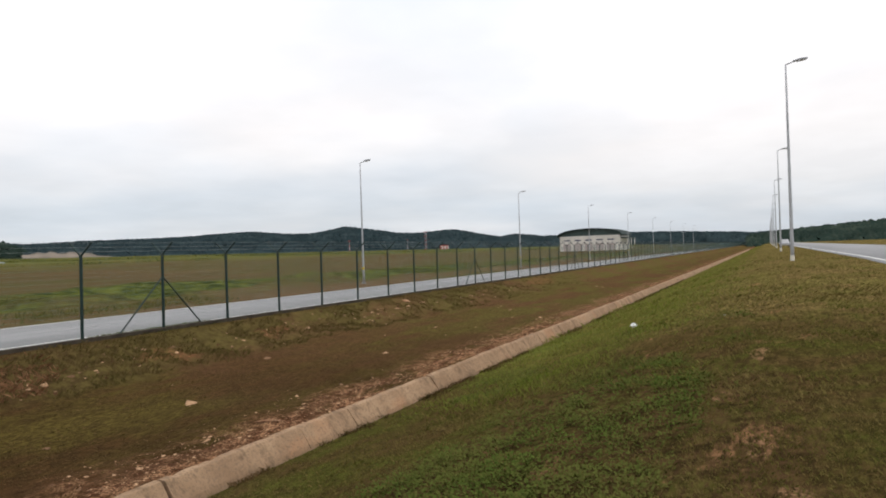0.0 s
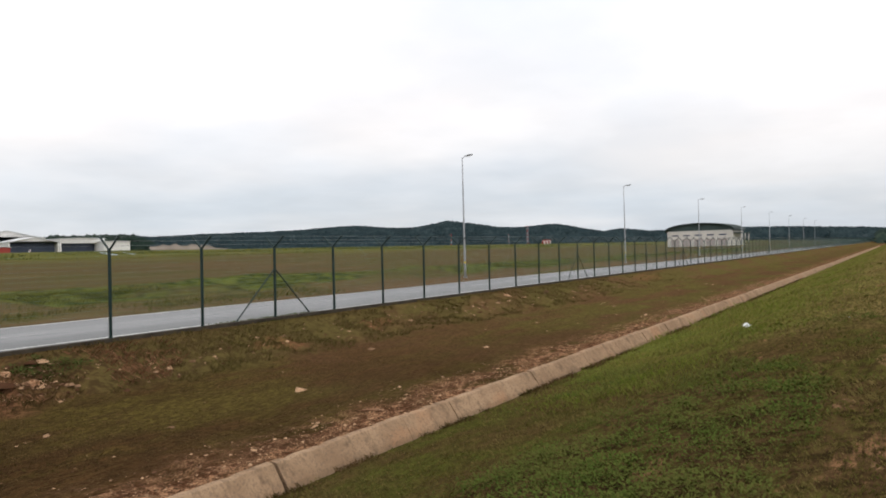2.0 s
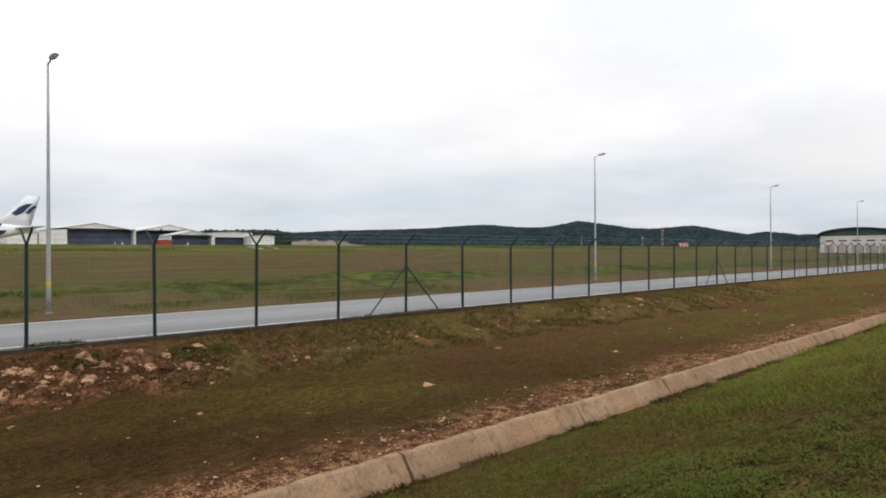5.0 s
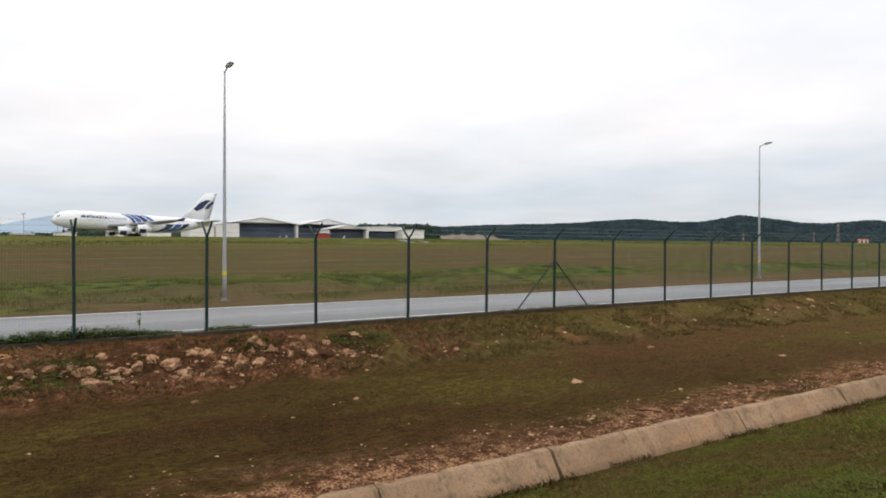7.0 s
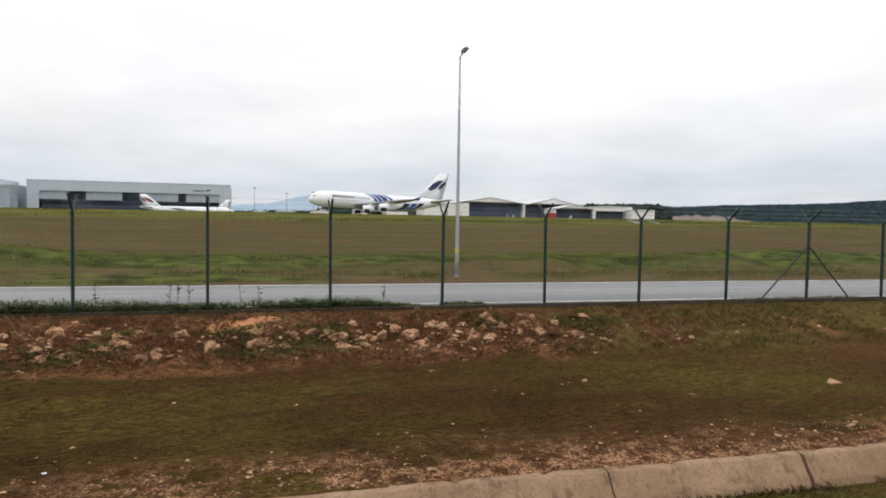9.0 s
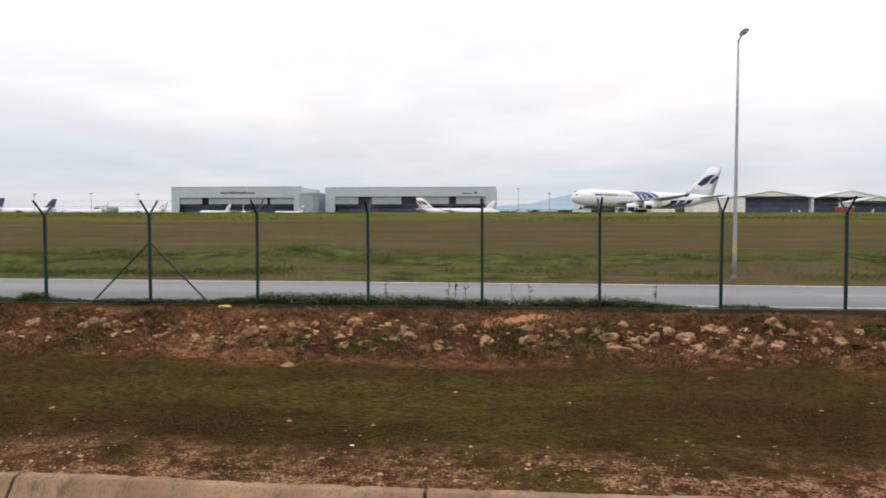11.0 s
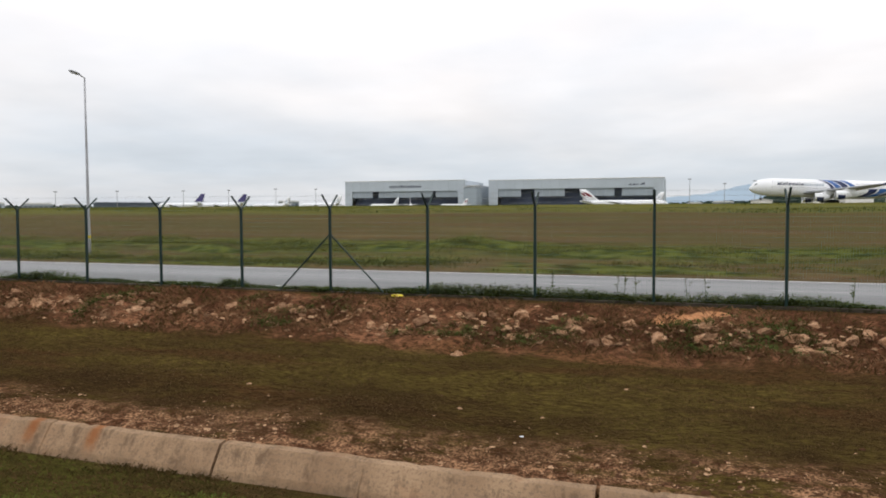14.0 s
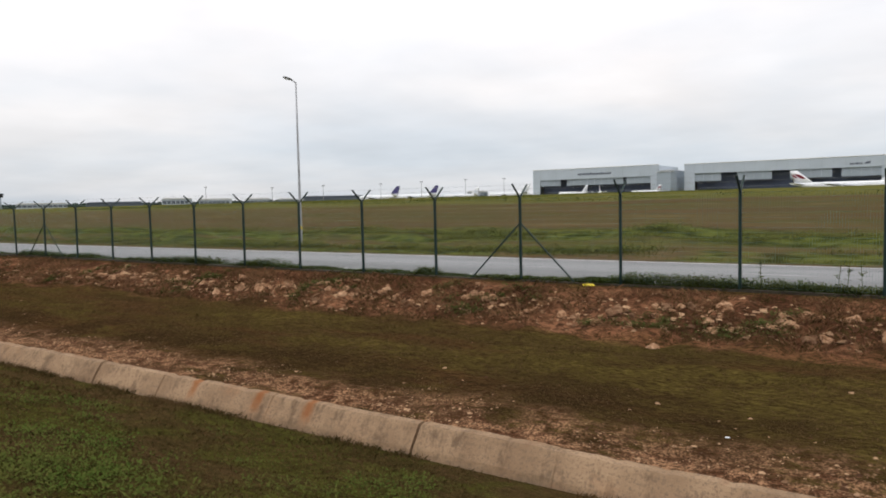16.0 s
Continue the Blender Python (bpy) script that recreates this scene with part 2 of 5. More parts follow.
    blotch = n.noise(0.10, 7, 0.68, n.stretch(0.35, 1.2, 1))
    field = n.mix(n.step(blotch, 0.50, 0.62, 0.0, 0.7), field, (0.078, 0.080, 0.026))
    field = n.mix(n.step(blotch, 0.36, 0.46, 0.55, 0.0), field, (0.125, 0.078, 0.045))
    yf = n.math("ADD", s[1], n.math("MULTIPLY", n.math("SUBTRACT", n.noise(0.06, 5, 0.6, n.stretch(0.6, 1.0, 1)), 0.5), 20.0))
    lush = n.mix(n.step(mid, 0.38, 0.62), (0.028, 0.038, 0.011), (0.104, 0.120, 0.029))
    col2 = n.mix(n.mul(n.band(yf, 18.5, 21.0, 29.0, 35.0), n.step(n.noise(0.12, 5, 0.6, n.stretch(0.5, 1.2, 1)), 0.36, 0.52, 0.25, 0.95)), field, lush)
    col2 = n.mix(n.mul(n.mul(n.band(yf, 12.0, 14.0, 17.0, 18.5), n.step(s[0], -6.0, -13.0)), n.step(big, 0.44, 0.54, 0.1, 0.9)), col2, lush)
    col2 = n.mix(n.step(n.math("ADD", s[1], n.mul(n.math("SUBTRACT", long, 0.5), 90.0)), 84.0, 120.0, 0.0, 0.85), col2,
                 n.mix(long, (0.090, 0.098, 0.024), (0.145, 0.135, 0.040)))
    col2 = n.mix(n.mul(n.step(n.noise(0.05, 4, 0.5, n.stretch(0.5, 2.5, 1)), 0.64, 0.70), n.step(s[1], 60, 75, 0.0, 0.5)), col2, (0.26, 0.19, 0.115))
    col = n.mix(n.step(s[1], 8.8, 9.6), col, col2)
    n.bump(n.math("ADD", n.math("ADD", fine, n.mul(tuft, 0.7)), n.mul(grit, 0.35)), 0.75, 0.05)
    return n.end(col, 0.95, 0.0, 0.0)


def leaf_material(name, a, b, c):
    n = Nodes(name)
    r = n.island()
    col = n.mix(n.step(r, 0.0, 0.55), a, b)
    col = n.mix(n.step(r, 0.72, 0.98), col, c)
    col = n.mix(n.step(n.noise(0.8, 4), 0.38, 0.62, 0.0, 0.6), col, c)
    return n.end(col, 0.9, 0.0, 0.0)


def rock_material():
    n = Nodes("limestone")
    col = n.mix(n.step(n.noise(2.6, 6, 0.65), 0.36, 0.64), (0.28, 0.145, 0.076), (0.56, 0.345, 0.205))
    col = n.mix(n.step(n.each(), 0.55, 1.0, 0.0, 0.65), col, (0.12, 0.062, 0.035))
    col = n.mix(n.step(n.noise(7, 6, 0.75), 0.50, 0.64, 0.0, 0.75), col, (0.070, 0.038, 0.021))
    n.bump(n.noise(9, 6, 0.7), 0.8, 0.04)
    return n.end(col, 0.92, 0.0, 0.1)


STREAKS = (-28.3, -26.6, -25.45)


def concrete_material():
    n = Nodes("drain_concrete")
    n.co = n.node("ShaderNodeNewGeometry").outputs["Position"]
    s = n.xyz()
    col = n.mix(n.step(n.noise(1.3, 6, 0.6), 0.3, 0.7), (0.265, 0.173, 0.105), (0.400, 0.272, 0.168))
    drip = n.math("ADD", n.mul(n.noise(1.0, 6, 0.75, n.stretch(3.2, 0.8, 0.8)), 0.55), n.mul(n.noise(5.5, 7, 0.75), 0.45))
    col = n.mix(n.step(drip, 0.49, 0.61, 0.0, 0.7), col, (0.125, 0.083, 0.053))
    col = n.mix(n.step(n.noise(0.55, 5, 0.6), 0.57, 0.68, 0.0, 0.5), col, (0.40, 0.215, 0.115))
    col = n.mix(n.step(n.noise(24, 4, 0.7), 0.36, 0.5, 0.55, 0.0), col, (0.15, 0.11, 0.08))
    # iron-stained runs
    for cx in STREAKS:
        d = n.math("ABSOLUTE", n.math("SUBTRACT", n.math("ADD", s[0], n.mul(n.noise(7, 3), 0.16)), cx + 0.08))
        run = n.mul(n.step(d, 0.02, 0.15, 0.85, 0.0), n.step(n.math("ADD", s[2], n.mul(n.noise(6, 5, 0.7), 0.5)), -1.12, -0.72))
        col = n.mix(run, col, (0.28, 0.105, 0.036))
    # soil washed over the worn lip, in tongues
    wash = n.math("ADD", s[2], n.mul(n.noise(2.2, 6, 0.7, n.stretch(1.0, 0.4, 0.4)), 0.55))
    col = n.mix(n.step(wash, -0.66, -0.54, 0.0, 0.7), col, (0.24, 0.13, 0.072))
    foot = n.math("ADD", s[2], n.mul(n.noise(3.0, 5, 0.7, n.stretch(1.0, 0.3, 0.3)), 0.4))
    col = n.mix(n.step(foot, -1.22, -0.98, 0.6, 0.0), col, (0.17, 0.13, 0.085))
    n.bump(n.noise(9, 7, 0.75), 0.8, 0.03)
    return n.end(col, 0.9, 0.0, 0.1)


def road_material():
    n = Nodes("worn_asphalt")
    track = n.noise(0.25, 5, 0.6, n.stretch(0.12, 1.5, 1))
    col = n.mix(n.step(track, 0.3, 0.7), (0.19, 0.192, 0.197), (0.255, 0.257, 0.262))
    col = n.mix(n.step(n.noise(0.9, 6, 0.65), 0.55, 0.75, 0.0, 0.4), col, (0.17, 0.165, 0.16))
    col = n.mix(n.step(n.noise(40, 3, 0.7), 0.4, 0.6, 0.25, 0.0), col, (0.13, 0.13, 0.13))
    n.bump(n.noise(60, 3), 0.3, 0.01)
    return n.end(col, 0.62, 0.0, 0.4)


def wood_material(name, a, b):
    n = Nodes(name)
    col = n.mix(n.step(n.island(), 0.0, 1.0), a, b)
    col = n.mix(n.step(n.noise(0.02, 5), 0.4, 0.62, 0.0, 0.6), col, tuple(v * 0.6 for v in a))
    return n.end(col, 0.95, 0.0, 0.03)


def gravel_material():
    n = Nodes("gravel")
    col = n.mix(n.step(n.island(), 0.35, 1.0), (0.075, 0.036, 0.020), (0.50, 0.315, 0.185))
    col = n.mix(n.step(n.noise(30, 4, 0.7), 0.48, 0.64, 0.0, 0.6), col, (0.06, 0.036, 0.022))
    return n.end(col, 0.95, 0.0, 0.0)


M_GROUND, M_ROCK, M_DRAIN, M_ROAD = ground_material(), rock_material(), concrete_material(), road_material()
M_GRAVEL = gravel_material()
M_GRASS = leaf_material("grass", (0.105, 0.140, 0.020), (0.160, 0.186, 0.033), (0.185, 0.165, 0.050))
M_DRY = leaf_material("dry_grass", (0.038, 0.031, 0.009), (0.084, 0.061, 0.020), (0.140, 0.086, 0.040))
M_WEED = leaf_material("weed", (0.034, 0.055, 0.011), (0.070, 0.100, 0.020), (0.095, 0.094, 0.026))
M_FIELDWEED = leaf_material("field_weed", (0.076, 0.090, 0.020), (0.104, 0.116, 0.028), (0.135, 0.120, 0.038))
M_MIXED = leaf_material("mixed_grass", (0.030, 0.030, 0.009), (0.070, 0.050, 0.018), (0.130, 0.078, 0.037))
M_THIN = leaf_material("thin_green_grass", (0.050, 0.062, 0.013), (0.128, 0.114, 0.030), (0.185, 0.134, 0.053))
M_STRAW = leaf_material("withered_stalks", (0.100, 0.055, 0.028), (0.175, 0.088, 0.045), (0.250, 0.140, 0.075))
M_TUFT = leaf_material("rank_weed", (0.034, 0.054, 0.014), (0.056, 0.078, 0.020), (0.075, 0.082, 0.026))
M_BANK = leaf_material("bank_grass", (0.056, 0.045, 0.015), (0.100, 0.080, 0.027), (0.145, 0.100, 0.042))
M_RANK = leaf_material("rank_green", (0.080, 0.100, 0.023), (0.125, 0.145, 0.034), (0.160, 0.158, 0.048))
M_POST = plain("green_coated_steel", (0.009, 0.028, 0.025), 0.45, 0.0, 0.25, 3.0)
M_WIRE = plain("green_wire", (0.120, 0.190, 0.180), 0.35, 0.0, 0.2, 3.0, None, 0.5)
M_BARB = plain("galvanised_wire", (0.30, 0.31, 0.31), 0.5, 0.4, 0.2, 3.0)
M_BEAM = plain("mossy_concrete", (0.050, 0.040, 0.028), 0.9, 0.0, 0.35, 2.0, (0.028, 0.034, 0.016))
M_GALV = plain("galvanised_steel", (0.40, 0.41, 0.43), 0.48, 0.35, 0.15, 1.5, (0.24, 0.23, 0.22))
M_LAMP = plain("lamp_grey", (0.34, 0.35, 0.37), 0.5, 0.2, 0.1, 4.0)
M_LENS = plain("lamp_lens", (0.62, 0.64, 0.66), 0.2, 0.0, 0.05, 4.0, None, 0.5)
M_YELLOW = plain("yellow_plastic", (0.66, 0.52, 0.03), 0.45, 0.0, 0.15, 6.0)
M_WHITE = plain("white_paint", (0.78, 0.77, 0.75), 0.6, 0.0, 0.10, 0.4, (0.60, 0.58, 0.54))
M_FADED = plain("faded_road_paint", (0.36, 0.36, 0.36), 0.7, 0.0, 0.25, 2.0, (0.24, 0.24, 0.24))
M_LINE = plain("road_paint", (0.66, 0.66, 0.64), 0.7, 0.0, 0.25, 2.0, (0.34, 0.33, 0.32))
M_LITTER = plain("white_litter", (0.74, 0.75, 0.74), 0.5, 0.0, 0.12, 8.0)
M_JET = plain("white_aircraft_paint", (0.84, 0.86, 0.89), 0.32, 0.0, 0.04, 0.2, None, 0.5)
M_NAVY = plain("navy_paint", (0.010, 0.022, 0.085), 0.35, 0.0, 0.1, 0.3, None, 0.5)
M_PURPLE = plain("violet_paint", (0.045, 0.038, 0.15), 0.35, 0.0, 0.1, 0.3, None, 0.5)
M_BLUE = plain("blue_paint", (0.030, 0.115, 0.36), 0.35, 0.0, 0.1, 0.3, None, 0.5)
M_RED = plain("red_paint", (0.34, 0.050, 0.040), 0.45, 0.0, 0.1, 0.5)
M_MAROON = plain("dark_red_paint", (0.20, 0.030, 0.045), 0.45, 0.0, 0.1, 0.5)
M_GREYTXT = plain("grey_lettering", (0.075, 0.085, 0.12), 0.5, 0.0, 0.1, 0.5)
M_WING = plain("wing_grey", (0.34, 0.35, 0.37), 0.4, 0.1, 0.1, 0.3)
M_TYRE = plain("rubber", (0.018, 0.018, 0.019), 0.8, 0.0, 0.2, 2.0)
M_STRUT = plain("gear_steel", (0.30, 0.30, 0.31), 0.45, 0.4, 0.2, 1.0)
M_GLASS = plain("dark_glass", (0.018, 0.022, 0.028), 0.12, 0.0, 0.1, 1.0, None, 0.5)
M_CLAD = plain("pale_cladding", (0.46, 0.52, 0.58), 0.55, 0.0, 0.06, 0.05, (0.38, 0.42, 0.46))
M_CLAD2 = plain("door_cladding", (0.33, 0.385, 0.44), 0.55, 0.0, 0.08, 0.05)
# shade inside hangars, sheds and vents, painted as a dark surface colour
M_CAVE = plain("interior_shade", (0.078, 0.097, 0.150), 0.8, 0.0, 0.3, 0.05)
M_ROOF = plain("white_sheet_roof", (0.66, 0.67, 0.68), 0.5, 0.0, 0.08, 0.06)
M_SLATE = plain("slate_grey_sheet", (0.10, 0.125, 0.16), 0.6, 0.0, 0.15, 0.05)
M_GREENROOF = plain("green_sheet_roof", (0.055, 0.085, 0.080), 0.6, 0.0, 0.2, 0.2)
M_CREAM = plain("cream_plaster", (0.70, 0.66, 0.60), 0.8, 0.0, 0.10, 0.3, (0.55, 0.50, 0.44))
M_DOOR = plain("faded_pink_shutter", (0.47, 0.40, 0.37), 0.7, 0.0, 0.12, 0.5)
# far woods: green shifted to blue, distance haze painted into the colour
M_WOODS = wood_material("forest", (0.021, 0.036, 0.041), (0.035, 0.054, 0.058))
M_FARWOODS = wood_material("far_forest", (0.020, 0.036, 0.029), (0.040, 0.056, 0.042))
# pale blue is the haze of distance, put into the mountains' colour
M_HAZE_RANGE = plain("hazed_range", (0.34, 0.43, 0.52), 1.0, 0.0, 0.08, 0.002, None, 0.0)
M_QUARRY = plain("cut_earth", (0.165, 0.135, 0.105), 0.95, 0.0, 0.6, 0.03, (0.09, 0.085, 0.06))


# ---- building helpers ----
HOME = (-17.1, -18.1)


def part(name, bm, material, parent=None, label=""):
    """One bmesh as one mesh object, under a thing or a part where there is one."""
    me = bpy.data.meshes.new(name)
    bm.to_mesh(me)
    bm.free()
    me.materials.append(material)
    ob = new(name, me)
    ob.parent = parent
    if label:
        tagged(ob, label)
    return ob


def share(name, me, parent, m):
    """One more object on a mesh that others use too."""
    ob = new(name, me)
    ob.parent = parent
    ob.matrix_local = m
    return ob


def thing(name, label, category, group="", at=(0, 0, 0), turn=0.0, kind=""):
    ob = new(name)
    ob.empty_display_size = 0.2
    ob.matrix_world = pose(*at, 0, 0, turn)
    return tagged(ob, label, category, group, kind)


def arrays(name, verts, faces, material, smooth=False):
    """A mesh object out of arrays of corners and faces of one size."""
    me = bpy.data.meshes.new(name)
    verts, faces = np.asarray(verts, np.float32), np.asarray(faces, np.int32)
    k = faces.shape[1]
    me.vertices.add(len(verts))
    me.vertices.foreach_set("co", verts.ravel())
    me.loops.add(faces.size)
    me.loops.foreach_set("vertex_index", faces.ravel())
    me.polygons.add(len(faces))
    me.polygons.foreach_set("loop_start", np.arange(0, faces.size, k, dtype=np.int32))
    me.polygons.foreach_set("loop_total", np.full(len(faces), k, np.int32))
    if smooth:
        me.polygons.foreach_set("use_smooth", np.ones(len(faces), bool))
    me.update(calc_edges=True)
    me.materials.append(material)
    return new(name, me)


def box(bm, x0, x1, y0, y1, z0, z1, m=None):
    v = [bm.verts.new((x, y, z)) for x in (x0, x1) for y in (y0, y1) for z in (z0, z1)]
    for f in ((0, 1, 3, 2), (4, 6, 7, 5), (0, 4, 5, 1), (2, 3, 7, 6), (0, 2, 6, 4), (1, 5, 7, 3)):
        bm.faces.new([v[i] for i in f])
    if m is not None:
        bmesh.ops.transform(bm, matrix=m, verts=v)
    return v


def tube(bm, a, b, r0, r1=None, n=8, caps=True):
    a, b = Vector(a), Vector(b)
    r1 = r0 if r1 is None else r1
    q = (b - a).to_track_quat("Z", "Y").to_matrix()
    ra, rb = [], []
    for i in range(n):
        d = q @ Vector((math.cos(i * math.tau / n), math.sin(i * math.tau / n), 0))
        ra.append(bm.verts.new(a + d * r0))
        rb.append(bm.verts.new(b + d * r1))
    for i in range(n):
        f = bm.faces.new((ra[i], ra[(i + 1) % n], rb[(i + 1) % n], rb[i]))
        f.smooth = n > 6
    if caps:
        bm.faces.new(ra[::-1])
        bm.faces.new(rb)


def loft(bm, rings, close=True, caps=True):
    """Skin over rings of as many points each."""
    vs = [[bm.verts.new(p) for p in ring] for ring in rings]
    n = len(vs[0])
    for a, b in zip(vs, vs[1:]):
        for i in range(n if close else n - 1):
            f = bm.faces.new((a[i], a[(i + 1) % n], b[(i + 1) % n], b[i]))
            f.smooth = True
    if caps:
        bm.faces.new(vs[0][::-1])
        bm.faces.new(vs[-1])


def prism(bm, outline, y0, y1):
    """An outline in x and z, drawn out along y."""
    a = [bm.verts.new((x, y0, z)) for x, z in outline]
    b = [bm.verts.new((x, y1, z)) for x, z in outline]
    n = len(a)
    bm.faces.new(a)
    bm.faces.new(b[::-1])
    for i in range(n):
        bm.faces.new((a[i], b[i], b[(i + 1) % n], a[(i + 1) % n]))


def hash2(ix, iy, seed):
    v = np.sin(ix * 127.1 + iy * 311.7 + seed * 74.7) * 43758.5453
    return v - np.floor(v)


def smooth_noise(x, y, seed=0.0):
    ix, iy = np.floor(x), np.floor(y)
    fx, fy = x - ix, y - iy
    fx, fy = fx * fx * (3 - 2 * fx), fy * fy * (3 - 2 * fy)
    a, b = hash2(ix, iy, seed), hash2(ix + 1, iy, seed)
    c, d = hash2(ix, iy + 1, seed), hash2(ix + 1, iy + 1, seed)
    return (a * (1 - fx) + b * fx) * (1 - fy) + (c * (1 - fx) + d * fx) * fy - 0.5


def polar(az, d):
    a = radians(az)
    return HOME[0] + d * math.sin(a), HOME[1] + d * math.cos(a)


# ---- the lie of the land ----
SECTION_Y = [-4000, -200, -40, -22, -19.2, -18.0, -16.5, -14.5, -12.5, -11.34, -11.26, -10.92, -10.42, -10.24, -10.16, -9.4, -6.0, -3.5, -2.9, -2.0, -1.2, -0.6, -0.25, 0.5,
             2.0, 9.4, 13.0, 21.0, 24.0, 60.0, 165.0, 230.0, 345.0, 420.0, 560.0, 700.0, 1500.0, 4500.0]
SECTION_Z = [3.0, 1.2, 0.80, 0.72, 0.70, 0.60, 0.34, -0.20, -0.70, -0.95, -1.66, -1.80, -1.80, -1.60, -0.985, -0.955, -0.92, -0.92, -0.86, -0.62, -0.36, -0.20, -0.12, -0.12,
             -0.27, -0.30, -0.50, -0.34, -0.30, 0.85, 4.12, 4.9, 6.35, 5.7, 5.5, 7.0, 15.5, 30.0]


def land(x, y):
    """The height of the ground."""
    x, y = np.asarray(x, float), np.asarray(y, float)
    z = np.interp(y, SECTION_Y, SECTION_Z)
    z = z + np.where(y < -12.5, np.clip((x + 17) * 0.008, -0.1, 0.34) * np.clip((-12.5 - y) / 4, 0, 1), 0)
    rough = np.clip((-0.3 - y) / 0.6, 0, 1) * np.clip((y + 3.6) / 0.6, 0, 1)
    z = z + rough * (0.28 * smooth_noise(x * 1.4, y * 1.8, 3) + 0.14 * smooth_noise(x * 4.1, y * 4.3, 4))
    turf = np.where((y < -0.3) & ((y > -10.1) | (y < -11.5)), 1.0, 0.0) * np.clip((y + 22.2) / 1.2, 0, 1)
    z = z + turf * (0.10 * smooth_noise(x * 0.45, y * 0.6, 1) + 0.05 * smooth_noise(x * 1.9, y * 2.1, 2) + 0.045 * smooth_noise(x * 3.3, y * 3.3, 5))
    strip = np.clip((y + 10.1) / 0.3, 0, 1) * np.clip((-8.8 - y) / 0.5, 0, 1)
    z = z + strip * 0.09 * smooth_noise(x * 3.3, y * 3.9, 6)
    far = np.clip((y - 12) / 20, 0, 1)
    ditch = np.clip((y - 17) / 3, 0, 1) * np.clip((34 - y) / 4, 0, 1)
    z = z + ditch * 0.9 * np.clip(smooth_noise(x * 0.16, y * 0.3, 17) + 0.5 * smooth_noise(x * 0.5, y * 0.6, 18) + 0.05, 0, 1)
    z = z + far * (0.35 * smooth_noise(x * 0.06, y * 0.08, 7) + 0.12 * smooth_noise(x * 0.4, y * 0.5, 8))
    return z


def land_at(x, y):
    return float(land(x, y))


def spread(lo, hi, step, out_lo, out_hi, grow):
    mid = list(np.arange(lo, hi + 1e-6, step))
    a, s = [], step
    v = mid[-1]
    while v < out_hi:
        s *= grow
        v += s
        a.append(v)
    b, s, v = [], step, mid[0]
    while v > out_lo:
        s *= grow
        v -= s
        b.append(v)
    return np.array(b[::-1] + mid + a)


gx = spread(-36, 14, 0.16, -4500, 4500, 1.045)
gy = np.concatenate([spread(-19.5, 0.6, 0.13, -4000, 0, 1.10)[:-1], spread(0.6, 14.0, 0.5, 0.6, 4400, 1.035)])
gy = np.unique(np.concatenate([gy[(gy < -11.5) | (gy > -10.0)], [-11.45, -11.34, -11.26, -11.1, -10.92, -10.6, -10.42, -10.24, -10.16, -10.08]]))
GX, GY = np.meshgrid(gx, gy)
GZ = land(GX, GY)
nx, ny = len(gx), len(gy)
ids = np.arange(nx * ny).reshape(ny, nx)
quads = np.stack([ids[:-1, :-1], ids[:-1, 1:], ids[1:, 1:], ids[1:, :-1]], -1).reshape(-1, 4)
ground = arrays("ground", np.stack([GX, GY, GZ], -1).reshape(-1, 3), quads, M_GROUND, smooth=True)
tagged(ground, "rough brown and green turf with bare orange earth", "ground", kind="structure")


def ribbon(name, y0, y1, x0, x1, lift, material, step=2.0, z=None):
    """A strip of paving along x, 6 cm thick, that lies on the land."""
    xs = np.arange(x0, x1 + 0.01, step)
    v, f = [], []
    for i, x in enumerate(xs):
        for y in (y0, y1):
            top = (np.interp(y, SECTION_Y, SECTION_Z) if z is None else z(x)) + lift
            v += [(x, y, top), (x, y, top - 0.10)]
        if i:
            a, b = 4 * i - 4, 4 * i
            f += [(a, b, b + 2, a + 2), (a + 1, a, b, b + 1)[::-1], (a + 2, b + 2, b + 3, a + 3)]
    return arrays(name, v, f, material)


road = ribbon("road", 2.0, 9.3, -400, 700, 0.03, M_ROAD, 10.0)
tagged(road, "pale grey worn asphalt patrol road beside the fence", "road", kind="structure")
for nm, y0, y1 in (("edge_line", 2.12, 2.24), ("edge_line", 9.02, 9.14)):
    part_ob = ribbon(nm, y0, y1, -400, 700, 0.036, M_LINE, 10.0)
    part_ob.parent = road
bm = bmesh.new()
for k in range(-24, 60):
    box(bm, 7.5 * k, 7.5 * k + 2.6, 5.55, 5.65, -0.262, -0.2455)
part("centre_line", bm, M_FADED, road, "faded white dashes")


def verge_z(x):
    return 0.72 + min(max((x + 17) * 0.008, -0.1), 0.34)


road_2 = ribbon("road", -37.0, -22.6, -300, 1400, 0.05, M_ROAD, 10.0, verge_z)
tagged(road_2, "wide grey asphalt public road beyond the lamp posts", "road", kind="structure")
line = ribbon("edge_line", -23.15, -22.95, -300, 1400, 0.056, M_LINE, 10.0, verge_z)
line.parent = road_2


# ---- the concrete drain ----
drain = thing("drain", "stained pale concrete open drain with cracked joints", "drain", kind="structure")


